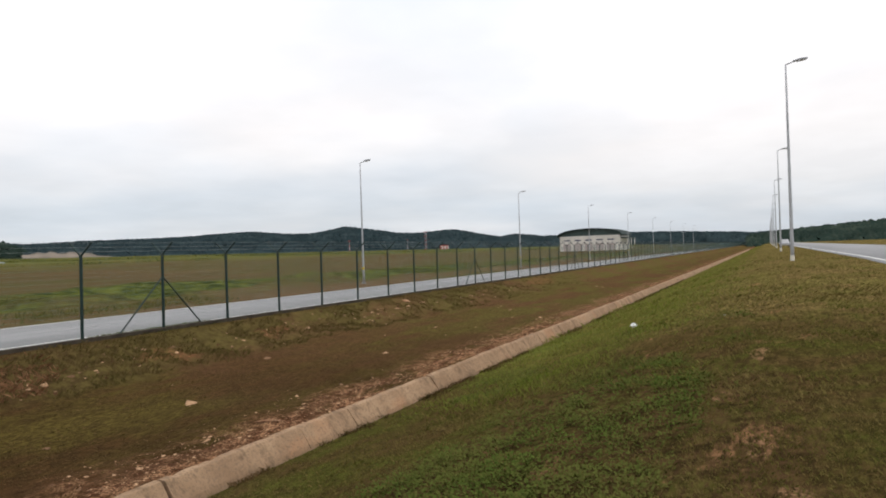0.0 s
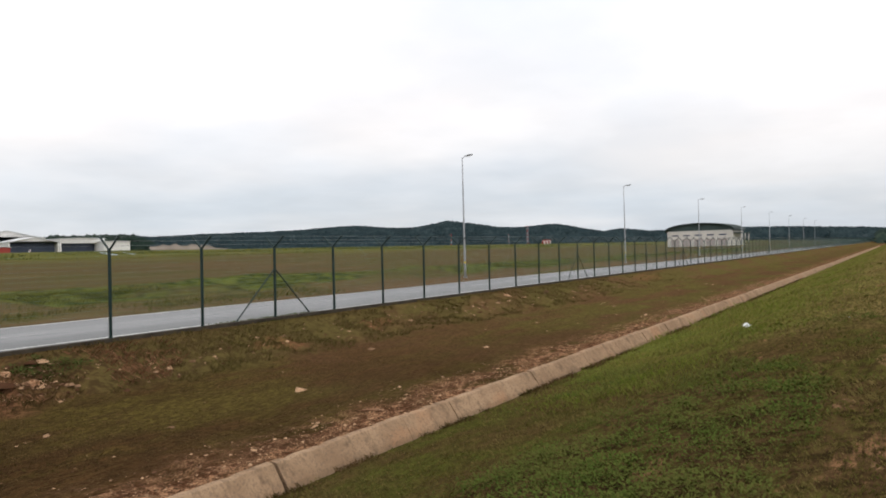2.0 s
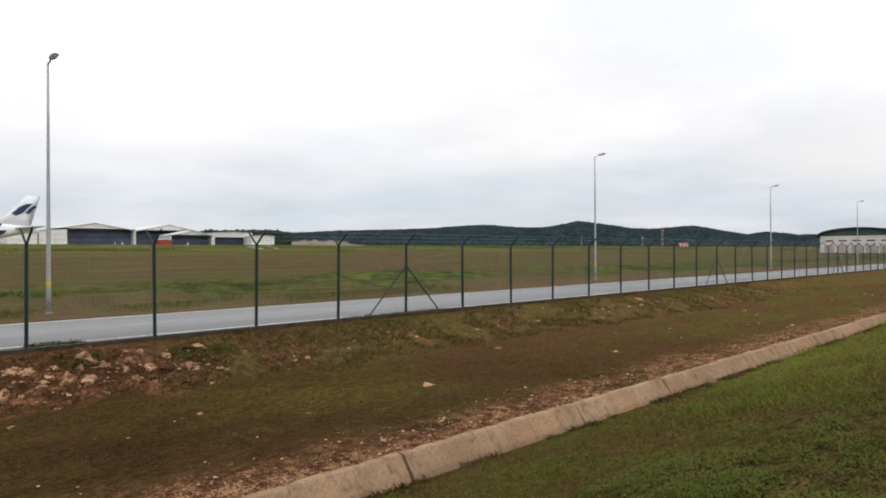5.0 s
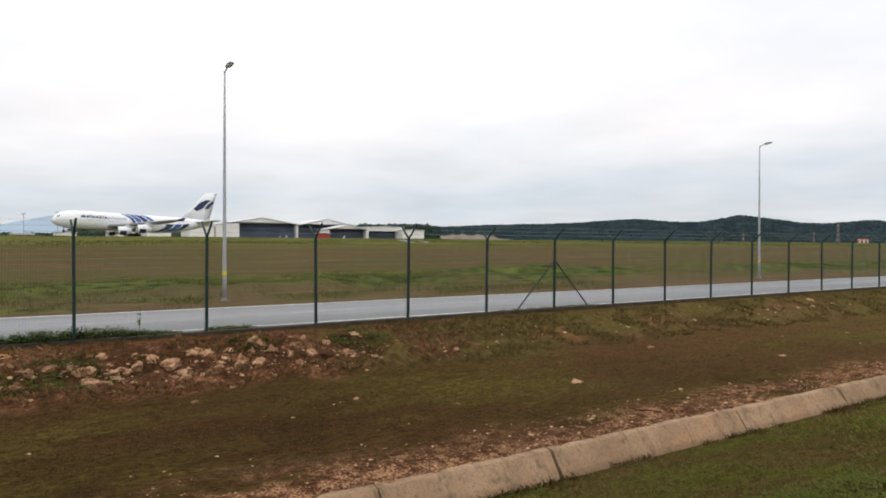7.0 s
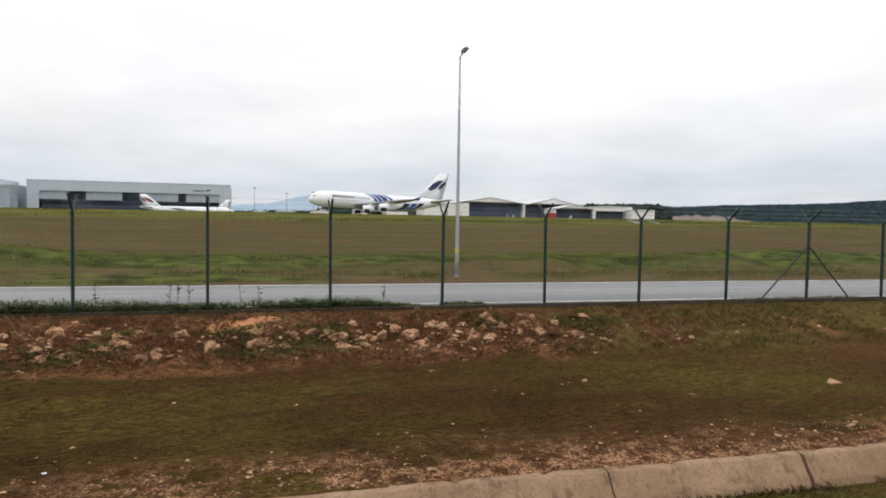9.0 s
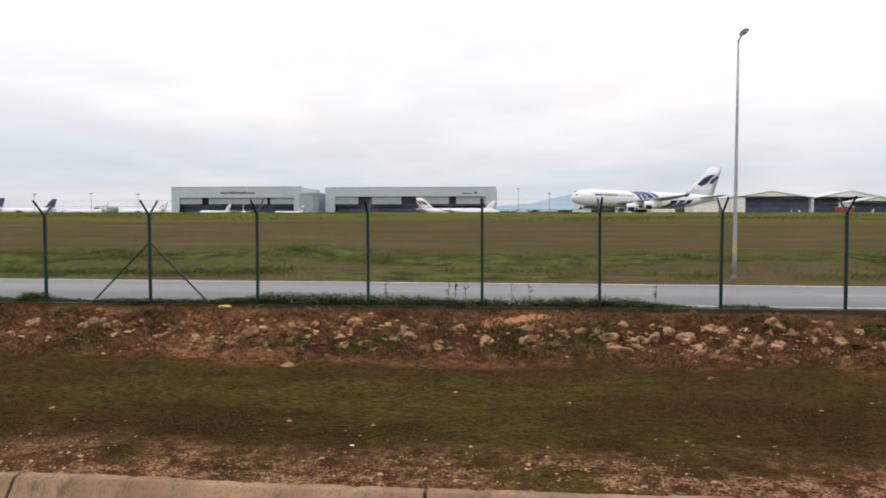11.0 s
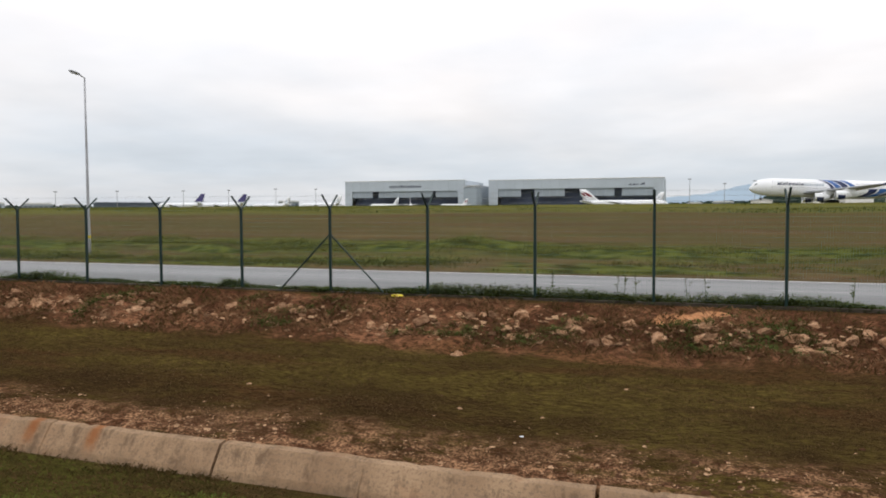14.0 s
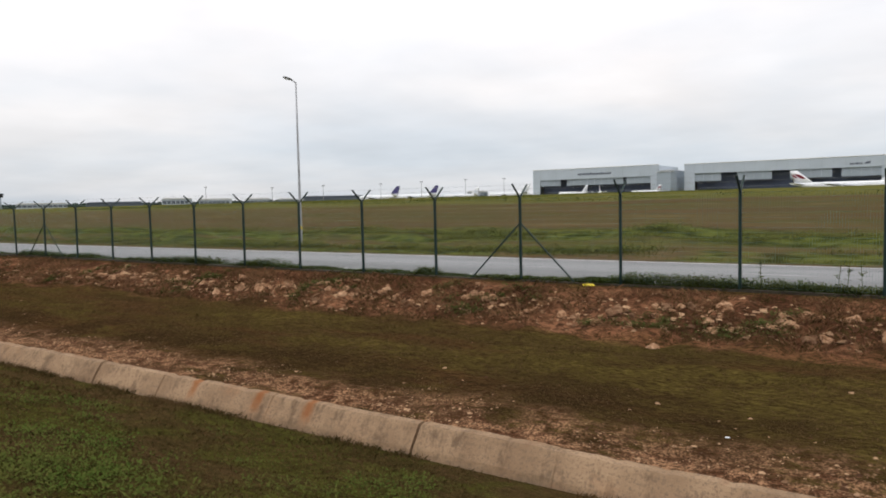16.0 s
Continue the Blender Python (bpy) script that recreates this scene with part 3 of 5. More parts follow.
def drain_panel(seed):
    """One cast length: far wall with a worn lip, floor and near wall."""
    rng = random.Random(seed)
    bm = bmesh.new()
    L, n = 2.385, 24
    rings = []
    for i in range(n + 1):
        x = -L / 2 + L * i / n
        w = 0.004 * math.sin(i * 0.5 + seed * 2.1) + rng.uniform(-0.005, 0.004)
        chip = -rng.uniform(0.008, 0.030) if rng.random() < 0.2 else 0
        top = -0.935 + w + chip
        lean = rng.uniform(-0.004, 0.004)
        rings.append([(x, -10.09, top - 0.16), (x, -10.10, top - 0.02), (x, -10.13 + lean, top), (x, -10.25 + lean, top - 0.012), (x, -10.285 + lean, top - 0.05),
                      (x, -10.46 + rng.uniform(-0.004, 0.004), -1.24), (x, -10.62, -1.60), (x, -10.90, -1.62), (x, -11.16, -1.10), (x, -11.22, -1.06), (x, -11.24, -1.30),
                      (x, -10.98, -1.76), (x, -10.56, -1.76), (x, -10.38, -1.34)])
    loft(bm, rings)
    for f in bm.faces:
        f.smooth = False
    bmesh.ops.recalc_face_normals(bm, faces=bm.faces[:])
    return bm


# cast in place: the joints lie unevenly
JOINTS = [-34.0, -31.35, -29.25, -26.3, -23.31, -21.17, -18.3, -15.5, -12.69, -9.73, -6.59, -5.0, -1.21, 2.19, 4.9, 7.7, 10.55]
rng = random.Random(5)
while JOINTS[0] > -92:
    JOINTS.insert(0, JOINTS[0] - rng.uniform(2.2, 3.2))
while JOINTS[-1] < 340:
    JOINTS.append(JOINTS[-1] + rng.uniform(2.4, 3.4))
panels = []
for k, (j0, j1) in enumerate(zip(JOINTS, JOINTS[1:])):
    m = pose((j0 + j1) / 2, rng.uniform(-0.015, 0.015), rng.uniform(-0.012, 0.012), 0, 0, rng.uniform(-0.25, 0.25)) @ Matrix.Diagonal(((j1 - j0) / 2.4, 1, 1, 1))
    if k < 7:
        ob = part("panel", drain_panel(k), M_DRAIN, drain)
        ob.matrix_local = m
        panels.append(ob.data)
    else:
        share("panel", panels[rng.randrange(7)], drain, m)

# ---- the security fence ----
fence = thing("fence", "dark green steel security fence with angled barbed-wire arms", "fence")
bm = bmesh.new()
box(bm, -0.035, 0.035, -0.035, 0.035, -0.25, 2.42)
bmesh.ops.bevel(bm, geom=bm.edges[:], offset=0.006, segments=1, affect="EDGES")
post_me = part("post", bm, M_POST, fence)
bm = bmesh.new()
tube(bm, (0, 0, 2.40), (0, -0.46, 2.80), 0.03, 0.028, 6)
arm_near = part("arm", bm, M_POST, post_me)
bm = bmesh.new()
tube(bm, (0, 0, 2.40), (0, 0.46, 2.80), 0.03, 0.028, 6)
arm_far = part("arm", bm, M_POST, post_me)
bm = bmesh.new()
tube(bm, (0, 0, 1.68), (1.75, 0, -0.06), 0.024, None, 6)
brace_a = part("brace", bm, M_POST, post_me)
bm = bmesh.new()
tube(bm, (0, 0, 1.68), (-1.75, 0, -0.06), 0.024, None, 6)
brace_b = part("brace", bm, M_POST, post_me)
# one welded mesh panel between two posts
v, f = [], []


def wire(a, b, r):
    k = len(v)
    ax = 0 if abs(b[0] - a[0]) > 0.1 else 2
    for p in (a, b):
        for c, s in ((0.0, 1.0), (0.87, -0.5), (-0.87, -0.5)):
            v.append((p[0] + (0 if ax == 0 else c * r), p[1] + s * r, p[2] + (c * r if ax == 0 else 0)))
    f.extend([(k, k + 1, k + 4, k + 3), (k + 1, k + 2, k + 5, k + 4), (k + 2, k, k + 3, k + 5)])


for i in range(1, 50):
    wire((3.0 * i / 50, 0.045, 0.06), (3.0 * i / 50, 0.045, 2.38), 0.0020)
for i in range(0, 20):
    wire((0.0, 0.045, 0.07 + i * 0.1215), (3.0, 0.045, 0.07 + i * 0.1215), 0.0020)
mesh_ob = arrays("mesh_panel", v, f, M_WIRE)
mesh_ob.parent = fence
bm = bmesh.new()
box(bm, 0, 3.0, -0.09, 0.10, -0.30, 0.02)
beam_ob = part("ground_beam", bm, M_BEAM, fence)
strand_me = []
for side, h in ((-1, 0.30), (-1, 0.62), (-1, 0.95), (1, 0.30), (1, 0.62), (1, 0.95)):
    v, f = [], []
    wire((0, side * 0.46 * h, 2.41 + 0.40 * h), (3.0, side * 0.46 * h, 2.41 + 0.40 * h), 0.0013)
    for i in range(20):
        x = 0.075 + i * 0.15
        wire((x, side * 0.46 * h, 2.39 + 0.40 * h), (x, side * 0.46 * h, 2.43 + 0.40 * h), 0.0012)
    ob = arrays("barbed_wire", v, f, M_BARB)
    ob.parent = fence
    strand_me.append(ob)


def fence_z(x):
    return float(np.interp(x, [-60, -30, -6, 0, 10, 30], [-0.04, -0.105, -0.03, -0.015, -0.02, -0.02]))


first = -40
for k in range(first, 221):
    x, z = 3.0 * k, fence_z(3.0 * k)
    m = pose(x, 0, z, random.uniform(-0.5, 0.5), random.uniform(-0.5, 0.5), 0)
    if k == first:
        p = post_me
        p.matrix_local = m
    else:
        p = share("post", post_me.data, fence, m)
        share("arm", arm_near.data, p, Matrix())
        share("arm", arm_far.data, p, Matrix())
        if k % 9 == 0:
            share("brace", brace_a.data, p, Matrix())
            share("brace", brace_b.data, p, Matrix())
    for ob in (mesh_ob, beam_ob, *strand_me) if k < 90 else (mesh_ob, beam_ob):
        if k == first:
            ob.matrix_local = pose(x, 0, z)
        else:
            share(ob.name.split(".")[0], ob.data, fence, pose(x, 0, z))
for ob in (brace_a, brace_b):
    bpy.data.objects.remove(ob)


# ---- street lamps ----
def lamp_post(at, label, group, tag):
    t = thing("street_lamp", label, "street lamp", group, at)
    bm = bmesh.new()
    rings = []
    for z, r in ((0.0, 0.105), (0.9, 0.10), (4.0, 0.082), (8.0, 0.06), (10.9, 0.045)):
        rings.append([(r * math.cos(i * math.tau / 10), r * math.sin(i * math.tau / 10), z) for i in range(10)])
    loft(bm, rings)
    part("pole", bm, M_GALV, t)
    bm = bmesh.new()
    box(bm, -0.15, 0.15, -0.15, 0.15, -0.3, 0.03)
    tube(bm, (0, 0, 0.03), (0, 0, 0.10), 0.112, 0.108, 10)
    part("base_plate", bm, M_STRUT, t)
    if not tag:
        bm = bmesh.new()
        tube(bm, (0, 0, 0.12), (0, 0, 0.42), 0.112, 0.108, 10, False)
        part("painted_band", bm, M_CREAM, t, "worn whitewashed band")
    bm = bmesh.new()
    tube(bm, (0, 0, 10.86), (0, -0.42, 11.0), 0.035, 0.035, 8)
    part("arm", bm, M_GALV, t)
    bm = bmesh.new()
    rings = []
    for y, w, h in ((-0.34, 0.05, 0.04), (-0.46, 0.12, 0.08), (-0.75, 0.16, 0.10), (-1.0, 0.14, 0.08), (-1.12, 0.05, 0.03)):
        rings.append([(w * math.cos(i * math.tau / 12), y, 11.0 + (-0.34 - y) * 0.12 + h * math.sin(i * math.tau / 12) * (1.0 if math.sin(i * math.tau / 12) > 0 else 0.55)) for i in range(12)])
    loft(bm, rings)
    head = part("lamp_head", bm, M_LAMP, t)
    bm = bmesh.new()
    rings = []
    for y, w in ((-0.55, 0.06), (-0.70, 0.12), (-0.95, 0.11), (-1.04, 0.04)):
        rings.append([(w * math.cos(i * math.tau / 10), y, 10.955 + (-0.34 - y) * 0.12 + 0.04 * math.sin(i * math.tau / 10)) for i in range(10)])
    loft(bm, rings)
    part("lens", bm, M_LENS, head, "pale glass lens")
    if tag:
        bm = bmesh.new()
        tube(bm, (0, 0, 1.22), (0, 0, 1.40), 0.106, 0.105, 10, False)
        part("tag", bm, M_YELLOW, t, "yellow number band")
    return t


LAMP_X, LAMP_STEP, LAMP_Y = -6.9, 44.5, 15.3
lamp = lamp_post((LAMP_X, LAMP_Y, -0.47), "tall galvanised street lamp beside the patrol road", "lamps along the patrol road", True)
for k in list(range(-3, 0)) + list(range(1, 9)):
    copy_thing(lamp, pose(LAMP_X + LAMP_STEP * k, LAMP_Y, -0.44 + 0.0018 * LAMP_STEP * k))
lamp = lamp_post((25.9, -19.25, 0.93), "tall galvanised street lamp on the turf by the public road", "lamps along the public road", False)
for k in range(1, 12):
    copy_thing(lamp, pose(25.9 + 40.6 * k, -19.3, 1.0))


# ---- aircraft ----
def airliner(name, label, at, turn, L, W, H, belly, span, fin_top, engines, livery, group=""):
    """A jet airliner, nose towards -x before its turn. L, W, H: fuselage length, width, height; belly: its clearance."""
    t = thing(name, label, "airplane", group, at, turn)
    zc = belly + H / 2
    us = [0, 0.008, 0.025, 0.05, 0.085, 0.13, 0.2, 0.35, 0.5, 0.62, 0.72, 0.82, 0.9, 0.96, 1.0]
    ws = [0.03, 0.30, 0.54, 0.74, 0.90, 0.98, 1, 1, 1, 1, 0.95, 0.76, 0.50, 0.27, 0.07]
    tops = [-0.22, 0.04, 0.42, 0.72, 0.90, 0.985, 1, 1, 1, 1, 1, 0.98, 0.92, 0.82, 0.70]
    bots = [-0.29, -0.48, -0.68, -0.84, -0.95, -1, -1, -1, -1, -1, -0.86, -0.50, -0.10, 0.22, 0.52]

    def skin(u, a, off=0.0):
        w = np.interp(u, us, ws) * W / 2 + off
        top, bot = np.interp(u, us, tops) * H / 2, np.interp(u, us, bots) * H / 2
        c, h = (top + bot) / 2, (top - bot) / 2 + off
        return (u * L, w * math.cos(a), zc + c + h * math.sin(a))

    bm = bmesh.new()
    fine = sorted(set(us + [round(i / 40, 3) for i in range(4, 40)]))
    loft(bm, [[skin(u, i * math.tau / 28) for i in range(28)] for u in fine])
    body = part("fuselage", bm, M_JET, t)

    def decal(nm, u0, u1, a0, a1, material, slant=0.0, n=10, bow=0.0):
        """A painted field on each flank; slant: how far its top lies behind its foot."""
        for side in (1, -1):
            bm = bmesh.new()
            rows = []
            for j in range(n + 1):
                s = j / n
                a = a0 + (a1 - a0) * s
                sh = slant * s + bow * math.sin(s * math.pi)
                rows.append([skin(u0 + (u1 - u0) * i / 8 + sh, math.pi + a if side > 0 else -a, 0.03) for i in range(9)])
            vs = [[bm.verts.new(p) for p in r] for r in rows]
            for p, q in zip(vs, vs[1:]):
                for i in range(8):
                    bm.faces.new((p[i], p[i + 1], q[i + 1], q[i]))
            part(nm, bm, material, body)

    # angles: 0 at the flank's middle, negative upwards
    decal("windscreen", 0.030, 0.046, -0.62, -0.42, M_GLASS)
    if livery == "ribbons":
        for i, (u0, u1, mt) in enumerate(((0.470, 0.490, M_NAVY), (0.497, 0.530, M_BLUE), (0.536, 0.575, M_NAVY), (0.585, 0.615, M_BLUE))):
            decal("ribbon", u0, u1, 0.05, -1.25, mt, -0.085, 12, 0.012)
        for u0, u1, mt in ((0.60, 0.645, M_NAVY), (0.655, 0.70, M_BLUE), (0.71, 0.75, M_NAVY)):
            decal("ribbon", u0, u1, 0.95, -0.05, mt, 0.075, 10, 0.02)
        # rows of dark and pale bars on the flank
        x = 0.160
        for i, wd in enumerate((0.026, 0.016, 0.008, 0.016, 0.016, 0.014, 0.007, 0.016)):
            decal("letter_bar", x, x + wd, -0.24, -0.52 - (0.14 if i in (2, 6) else 0.0), M_GREYTXT, 0.004, 3)
            x += wd + 0.0045
        for wd in (0.012, 0.006, 0.009, 0.007, 0.006, 0.012, 0.011, 0.011):
            decal("letter_bar", x, x + wd, -0.24, -0.50, M_CLAD2, 0.004, 3)
            x += wd + 0.005
    for a in ((-0.12,) if H < 7 else (-0.02, -0.62)):
        bm = bmesh.new()
        for i in range(int(L * 0.62)):
            u = 0.13 + i / L * 1.05
            if u > 0.84:
                break
            for ang in (math.pi + a, -a):
                p, q = skin(u, ang - 0.03, 0.02), skin(u + 0.35 / L, ang + 0.03, 0.02)
                vv = [bm.verts.new(c) for c in (p, (q[0], p[1], p[2]), q, (p[0], q[1], q[2]))]
                bm.faces.new(vv)
        part("window_row", bm, M_GREYTXT, body)

    def foil(nm, root, tip, parent, material, thick=0.11):
        """A wing between two chords: (x of leading edge, y, z, chord)."""
        bm = bmesh.new()
        prof = ((0, 0), (0.08, 0.5), (0.3, 0.62), (0.65, 0.35), (1, 0.02), (0.65, -0.25), (0.3, -0.42), (0.08, -0.35))
        rings = []
        for s in (0, 0.35, 0.7, 1.0):
            x, y, z, c = (root[i] + (tip[i] - root[i]) * s for i in range(4))
            if nm == "wing" and s == 0.35:
                c *= 0.86
            rings.append([(x + px * c, y, z + pz * c * thick) if nm != "tail_fin" else (x + px * c, y + pz * c * thick, z) for px, pz in prof])
        loft(bm, rings)
        bmesh.ops.recalc_face_normals(bm, faces=bm.faces[:])
        return part(nm, bm, material, parent)

    zw = belly + H * 0.22
    for s in (-1, 1):
        root = (0.31 * L, s * W * 0.36, zw, 0.235 * L)
        tip = (0.60 * L, s * span / 2, zw + 0.042 * span, 0.055 * L)
        wing = foil("wing", root, tip, t, M_WING)
        bm = bmesh.new()
        prism(bm, [(tip[0] + 0.2 * tip[3], tip[2]), (tip[0] + 1.05 * tip[3], tip[2] - 0.4), (tip[0] + 1.35 * tip[3], tip[2] + 0.018 * span), (tip[0] + 0.95 * tip[3], tip[2] + 0.014 * span)],
              s * span / 2 - 0.07, s * span / 2 + 0.07)
        part("winglet", bm, M_NAVY if livery == "ribbons" else M_JET, wing)
        for q in ((0.33, 0.62) if engines == 4 else (0.34,)):
            x = root[0] + (tip[0] - root[0]) * q - 0.055 * L
            y = root[1] + (tip[1] - root[1]) * q
            z = root[2] + (tip[2] - root[2]) * q - 0.042 * L * (1.0 if engines == 4 else 1.1)
            r = 0.0255 * L * (1.0 if engines == 4 else 1.15)
            bm = bmesh.new()
            loft(bm, [[(x + dx * L, y + rr * r * math.cos(i * math.tau / 18), z + rr * r * math.sin(i * math.tau / 18)) for i in range(18)]
                      for dx, rr in ((0.004, 0.80), (0.0, 0.92), (0.006, 1.0), (0.03, 1.04), (0.055, 0.92), (0.075, 0.66), (0.085, 0.4))])
            eng = part("engine", bm, M_JET, wing)
            bm = bmesh.new()
            tube(bm, (x - 0.002 * L, y, z), (x + 0.001 * L, y, z), r * 0.80, None, 18)
            part("fan", bm, M_GLASS, eng, "dark engine intake")
            bm = bmesh.new()
            prism(bm, [(x + 0.02 * L, z + r * 0.8), (x + 0.085 * L, z + r * 0.5), (x + 0.12 * L, z + 0.045 * L), (x + 0.06 * L, z + 0.043 * L)], y - 0.3, y + 0.3)
            part("pylon", bm, M_JET, eng)
            if livery == "ribbons":
                bm = bmesh.new()
                loft(bm, [[(x + dx * L, y + rr * r * math.cos(i * math.tau / 18), z + rr * r * math.sin(i * math.tau / 18)) for i in range(9, 19)]
                          for dx, rr in ((0.012, 1.03), (0.03, 1.06), (0.05, 0.975))], False, False)
                part("cowl_stripe", bm, M_NAVY, eng, "navy blue painted cowl")
        foil("tailplane", (0.86 * L, s * W * 0.12, zc + H * 0.28, 0.105 * L), (0.955 * L, s * span * 0.19, zc + H * 0.42, 0.045 * L), t, M_JET)
    fr, ft = (0.775 * L, 0, zc + H * 0.44, 0.19 * L), (0.935 * L, 0, fin_top, 0.075 * L)
    fin = foil("tail_fin", fr, ft, t, M_JET, 0.10)
    mark = {"ribbons": M_NAVY, "red": M_MAROON, "navy": M_PURPLE, "white": M_CLAD}[livery]
    for s in (-1, 1):
        bm = bmesh.new()

        def on_fin(u, h):
            x, c = fr[0] + (ft[0] - fr[0]) * h, fr[3] + (ft[3] - fr[3]) * h
            return bm.verts.new((x + u * c, s * (0.062 * c + 0.05), fr[2] + (ft[2] - fr[2]) * h))

        if livery == "navy":
            bm.faces.new([on_fin(*q) for q in ((0.02, 0.12), (0.98, 0.12), (0.98, 0.98), (0.02, 0.98))])
        elif livery != "white":
            # a plain two-piece shape on the fin
            for ring in (((0.12, 0.38), (0.18, 0.60), (0.40, 0.72), (0.72, 0.74), (0.58, 0.58), (0.52, 0.42), (0.34, 0.31)), ((0.66, 0.56), (0.84, 0.70), (0.97, 0.64), (0.86, 0.53), (0.80, 0.42), (0.62, 0.41))):
                bm.faces.new([on_fin(*q) for q in ring])
        else:
            bm.faces.new([on_fin(*q) for q in ((0.3, 0.3), (0.6, 0.3), (0.6, 0.5), (0.3, 0.5))])
        part("fin_mark", bm, mark, fin)

    def gear(nm, x, y, wheels, r):
        bm = bmesh.new()
        tube(bm, (x, y, r), (x, y, belly + H * 0.25), r * 0.28, r * 0.34, 8)
        g = part(nm, bm, M_STRUT, t)
        for i in range(wheels):
            for s in (-1, 1):
                wx = x + (i - (wheels - 1) / 2) * r * 2.25
                bm = bmesh.new()
                tube(bm, (wx, y + s * r * 0.75 - r * 0.3, r), (wx, y + s * r * 0.75 + r * 0.3, r), r, None, 14)
                part("wheel", bm, M_TYRE, g)

    gear("nose_gear", 0.075 * L, 0, 1, 0.0085 * L)
    for y in ((-0.75, -0.3, 0.3, 0.75) if engines == 4 else (-0.6, 0.6)):
        gear("main_gear", (0.455 if abs(y) > 0.5 else 0.49) * L, y * W, 2 if engines == 2 else (2 if abs(y) > 0.5 else 3), 0.0095 * L)
    return t


def by_sight(az, dy):
    """The place on the line y = HOME y + dy under an azimuth."""
    return HOME[0] + dy * math.tan(radians(az)), HOME[1] + dy


JET_X, JET_Y = 13.8, 342.0
jet = airliner("airliner", "white double-deck airliner with blue ribbons on its runway", (JET_X, JET_Y, land_at(JET_X + 34, JET_Y)), 0, 72.7, 7.1, 8.4, 2.1, 79.8, 24.1, 4, "ribbons")
# nose still held up after touching down, main wheels on the runway
jet.matrix_world = pose(JET_X + 34, JET_Y, land_at(JET_X + 34, JET_Y)) @ pose(0, 0, 0, 0, 2.8, 0) @ pose(-34, 0, 0)
x, y = by_sight(-0.75, 590)
airliner("airliner", "parked white four-engined airliner with a red mark on its fin", (x, y, land_at(x, y)), 180, 70.0, 5.6, 5.6, 1.2, 60.0, 15.8, 4, "red")
for az, dy, turn, lv, lb, L in ((-5.3, 616, 0, "white", "parked white airliner behind the four-engined one", 46),
                                (-24.5, 600, 70, "white", "parked white airliner with its nose turned out of the hangar", 40),
                                (-21.2, 604, 112, "navy", "parked white airliner with a blue fin, seen half from the front", 38),
                                (-18.9, 600, 56, "red", "small white airliner parked before a hangar", 34),
                                (-40.7, 620, 0, "navy", "parked white airliner with a navy blue fin", 60),
                                (-37.6, 620, 0, "navy", "parked white airliner with a navy blue fin", 56),
                                (-33.8, 640, 0, "white", "parked white airliner with a pale fin", 46),
                                (-30.1, 640, 0, "white", "parked white airliner with a pale fin", 48)):
    x, y = by_sight(az, dy)
    airliner("airliner", lb, (x, y, land_at(x, y)), turn, L, 0.095 * L, 0.105 * L, 0.03 * L, 0.92 * L, 0.29 * L, 2, lv, "airliners on the apron")
for az, dy, turn in ((20.9, 560, 60), (22.3, 560, 95), (25.2, 560, 20)):
    x, y = by_sight(az, dy)
    airliner("light_aircraft", "small white aircraft parked before the sheds", (x, y, land_at(x, y)), turn, 17, 1.7, 1.9, 0.7, 16, 5.4, 2, "red" if az > 25 else "white", "small aircraft")


# ---- buildings ----
def big_hangar(label, x0, x1, y, top, door0, door1, door_top, sill, gaps, annex):
    """A long hangar whose front has one wide opening, half closed by hung door leaves."""
    g = land_at((x0 + x1) / 2, y) - 1
    t = thing("hangar", label, "hangar", "maintenance hangars", ((x0 + x1) / 2, y, g))
    ox, h = (x0 + x1) / 2, top - g
    a, b, d = x0 - ox, x1 - ox, 70.0

    def add(nm, mt, boxes, parent=t, lb=""):
        bm = bmesh.new()
        for q in boxes:
            box(bm, *q)
        return part(nm, bm, mt, parent, lb)

    dt = door_top - g
    front = add("front_wall", M_CLAD, [(a, door0 - ox, 0, 1.2, 0, dt), (door1 - ox, b, 0, 1.2, 0, dt), (a, b, 0, 1.2, dt, h)])
    add("side_wall", M_CLAD, [(a, a + 0.8, 1.2, d, 0, h - 0.5)])
    add("side_wall", M_CLAD, [(b - 0.8, b, 1.2, d, 0, h - 0.5)])
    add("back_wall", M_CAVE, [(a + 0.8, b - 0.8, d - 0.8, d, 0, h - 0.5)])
    add("roof", M_ROOF, [(a + 0.8, b - 0.8, 1.2, d - 0.8, h - 1.2, h - 0.5)])
    add("parapet", M_WHITE, [(a - 0.3, b + 0.3, -0.3, 1.5, h, h + 0.5)])
    # added dark sheet, stands for the shade deep inside the hangar
    add("shade_sheet", M_CAVE, [(door0 - ox, door1 - ox, 9, 9.5, 0, dt)])
    s = sill - g
    edges = [door0] + [q for gp in gaps for q in gp] + [door1]
    for i in range(0, len(edges), 2):
        leaf = add("door_leaf", M_CLAD2, [(edges[i] - ox, edges[i + 1] - ox, 1.3, 1.7, s, dt)])
        n = max(2, int((edges[i + 1] - edges[i]) / 7))
        for k in range(1, n):
            q = edges[i] - ox + (edges[i + 1] - edges[i]) * k / n
            add("leaf_rib", M_CLAD, [(q - 0.12, q + 0.12, 1.15, 1.3, s, dt)], leaf)
    n = int((b - a) / 9)
    for k in range(1, n):
        q = a + (b - a) * k / n
        add("cladding_seam", M_CLAD2, [(q - 0.06, q + 0.06, -0.06, 0.0, dt + 0.3, h - 0.4)], front)
    if annex:
        add("annex", M_CLAD2, [(b, b + 14, 4, 52, 0, h - 6)])
        add("annex_roof", M_ROOF, [(b, b + 14.4, 3.6, 52.4, h - 6, h - 5.5)])
    return t, ox, g


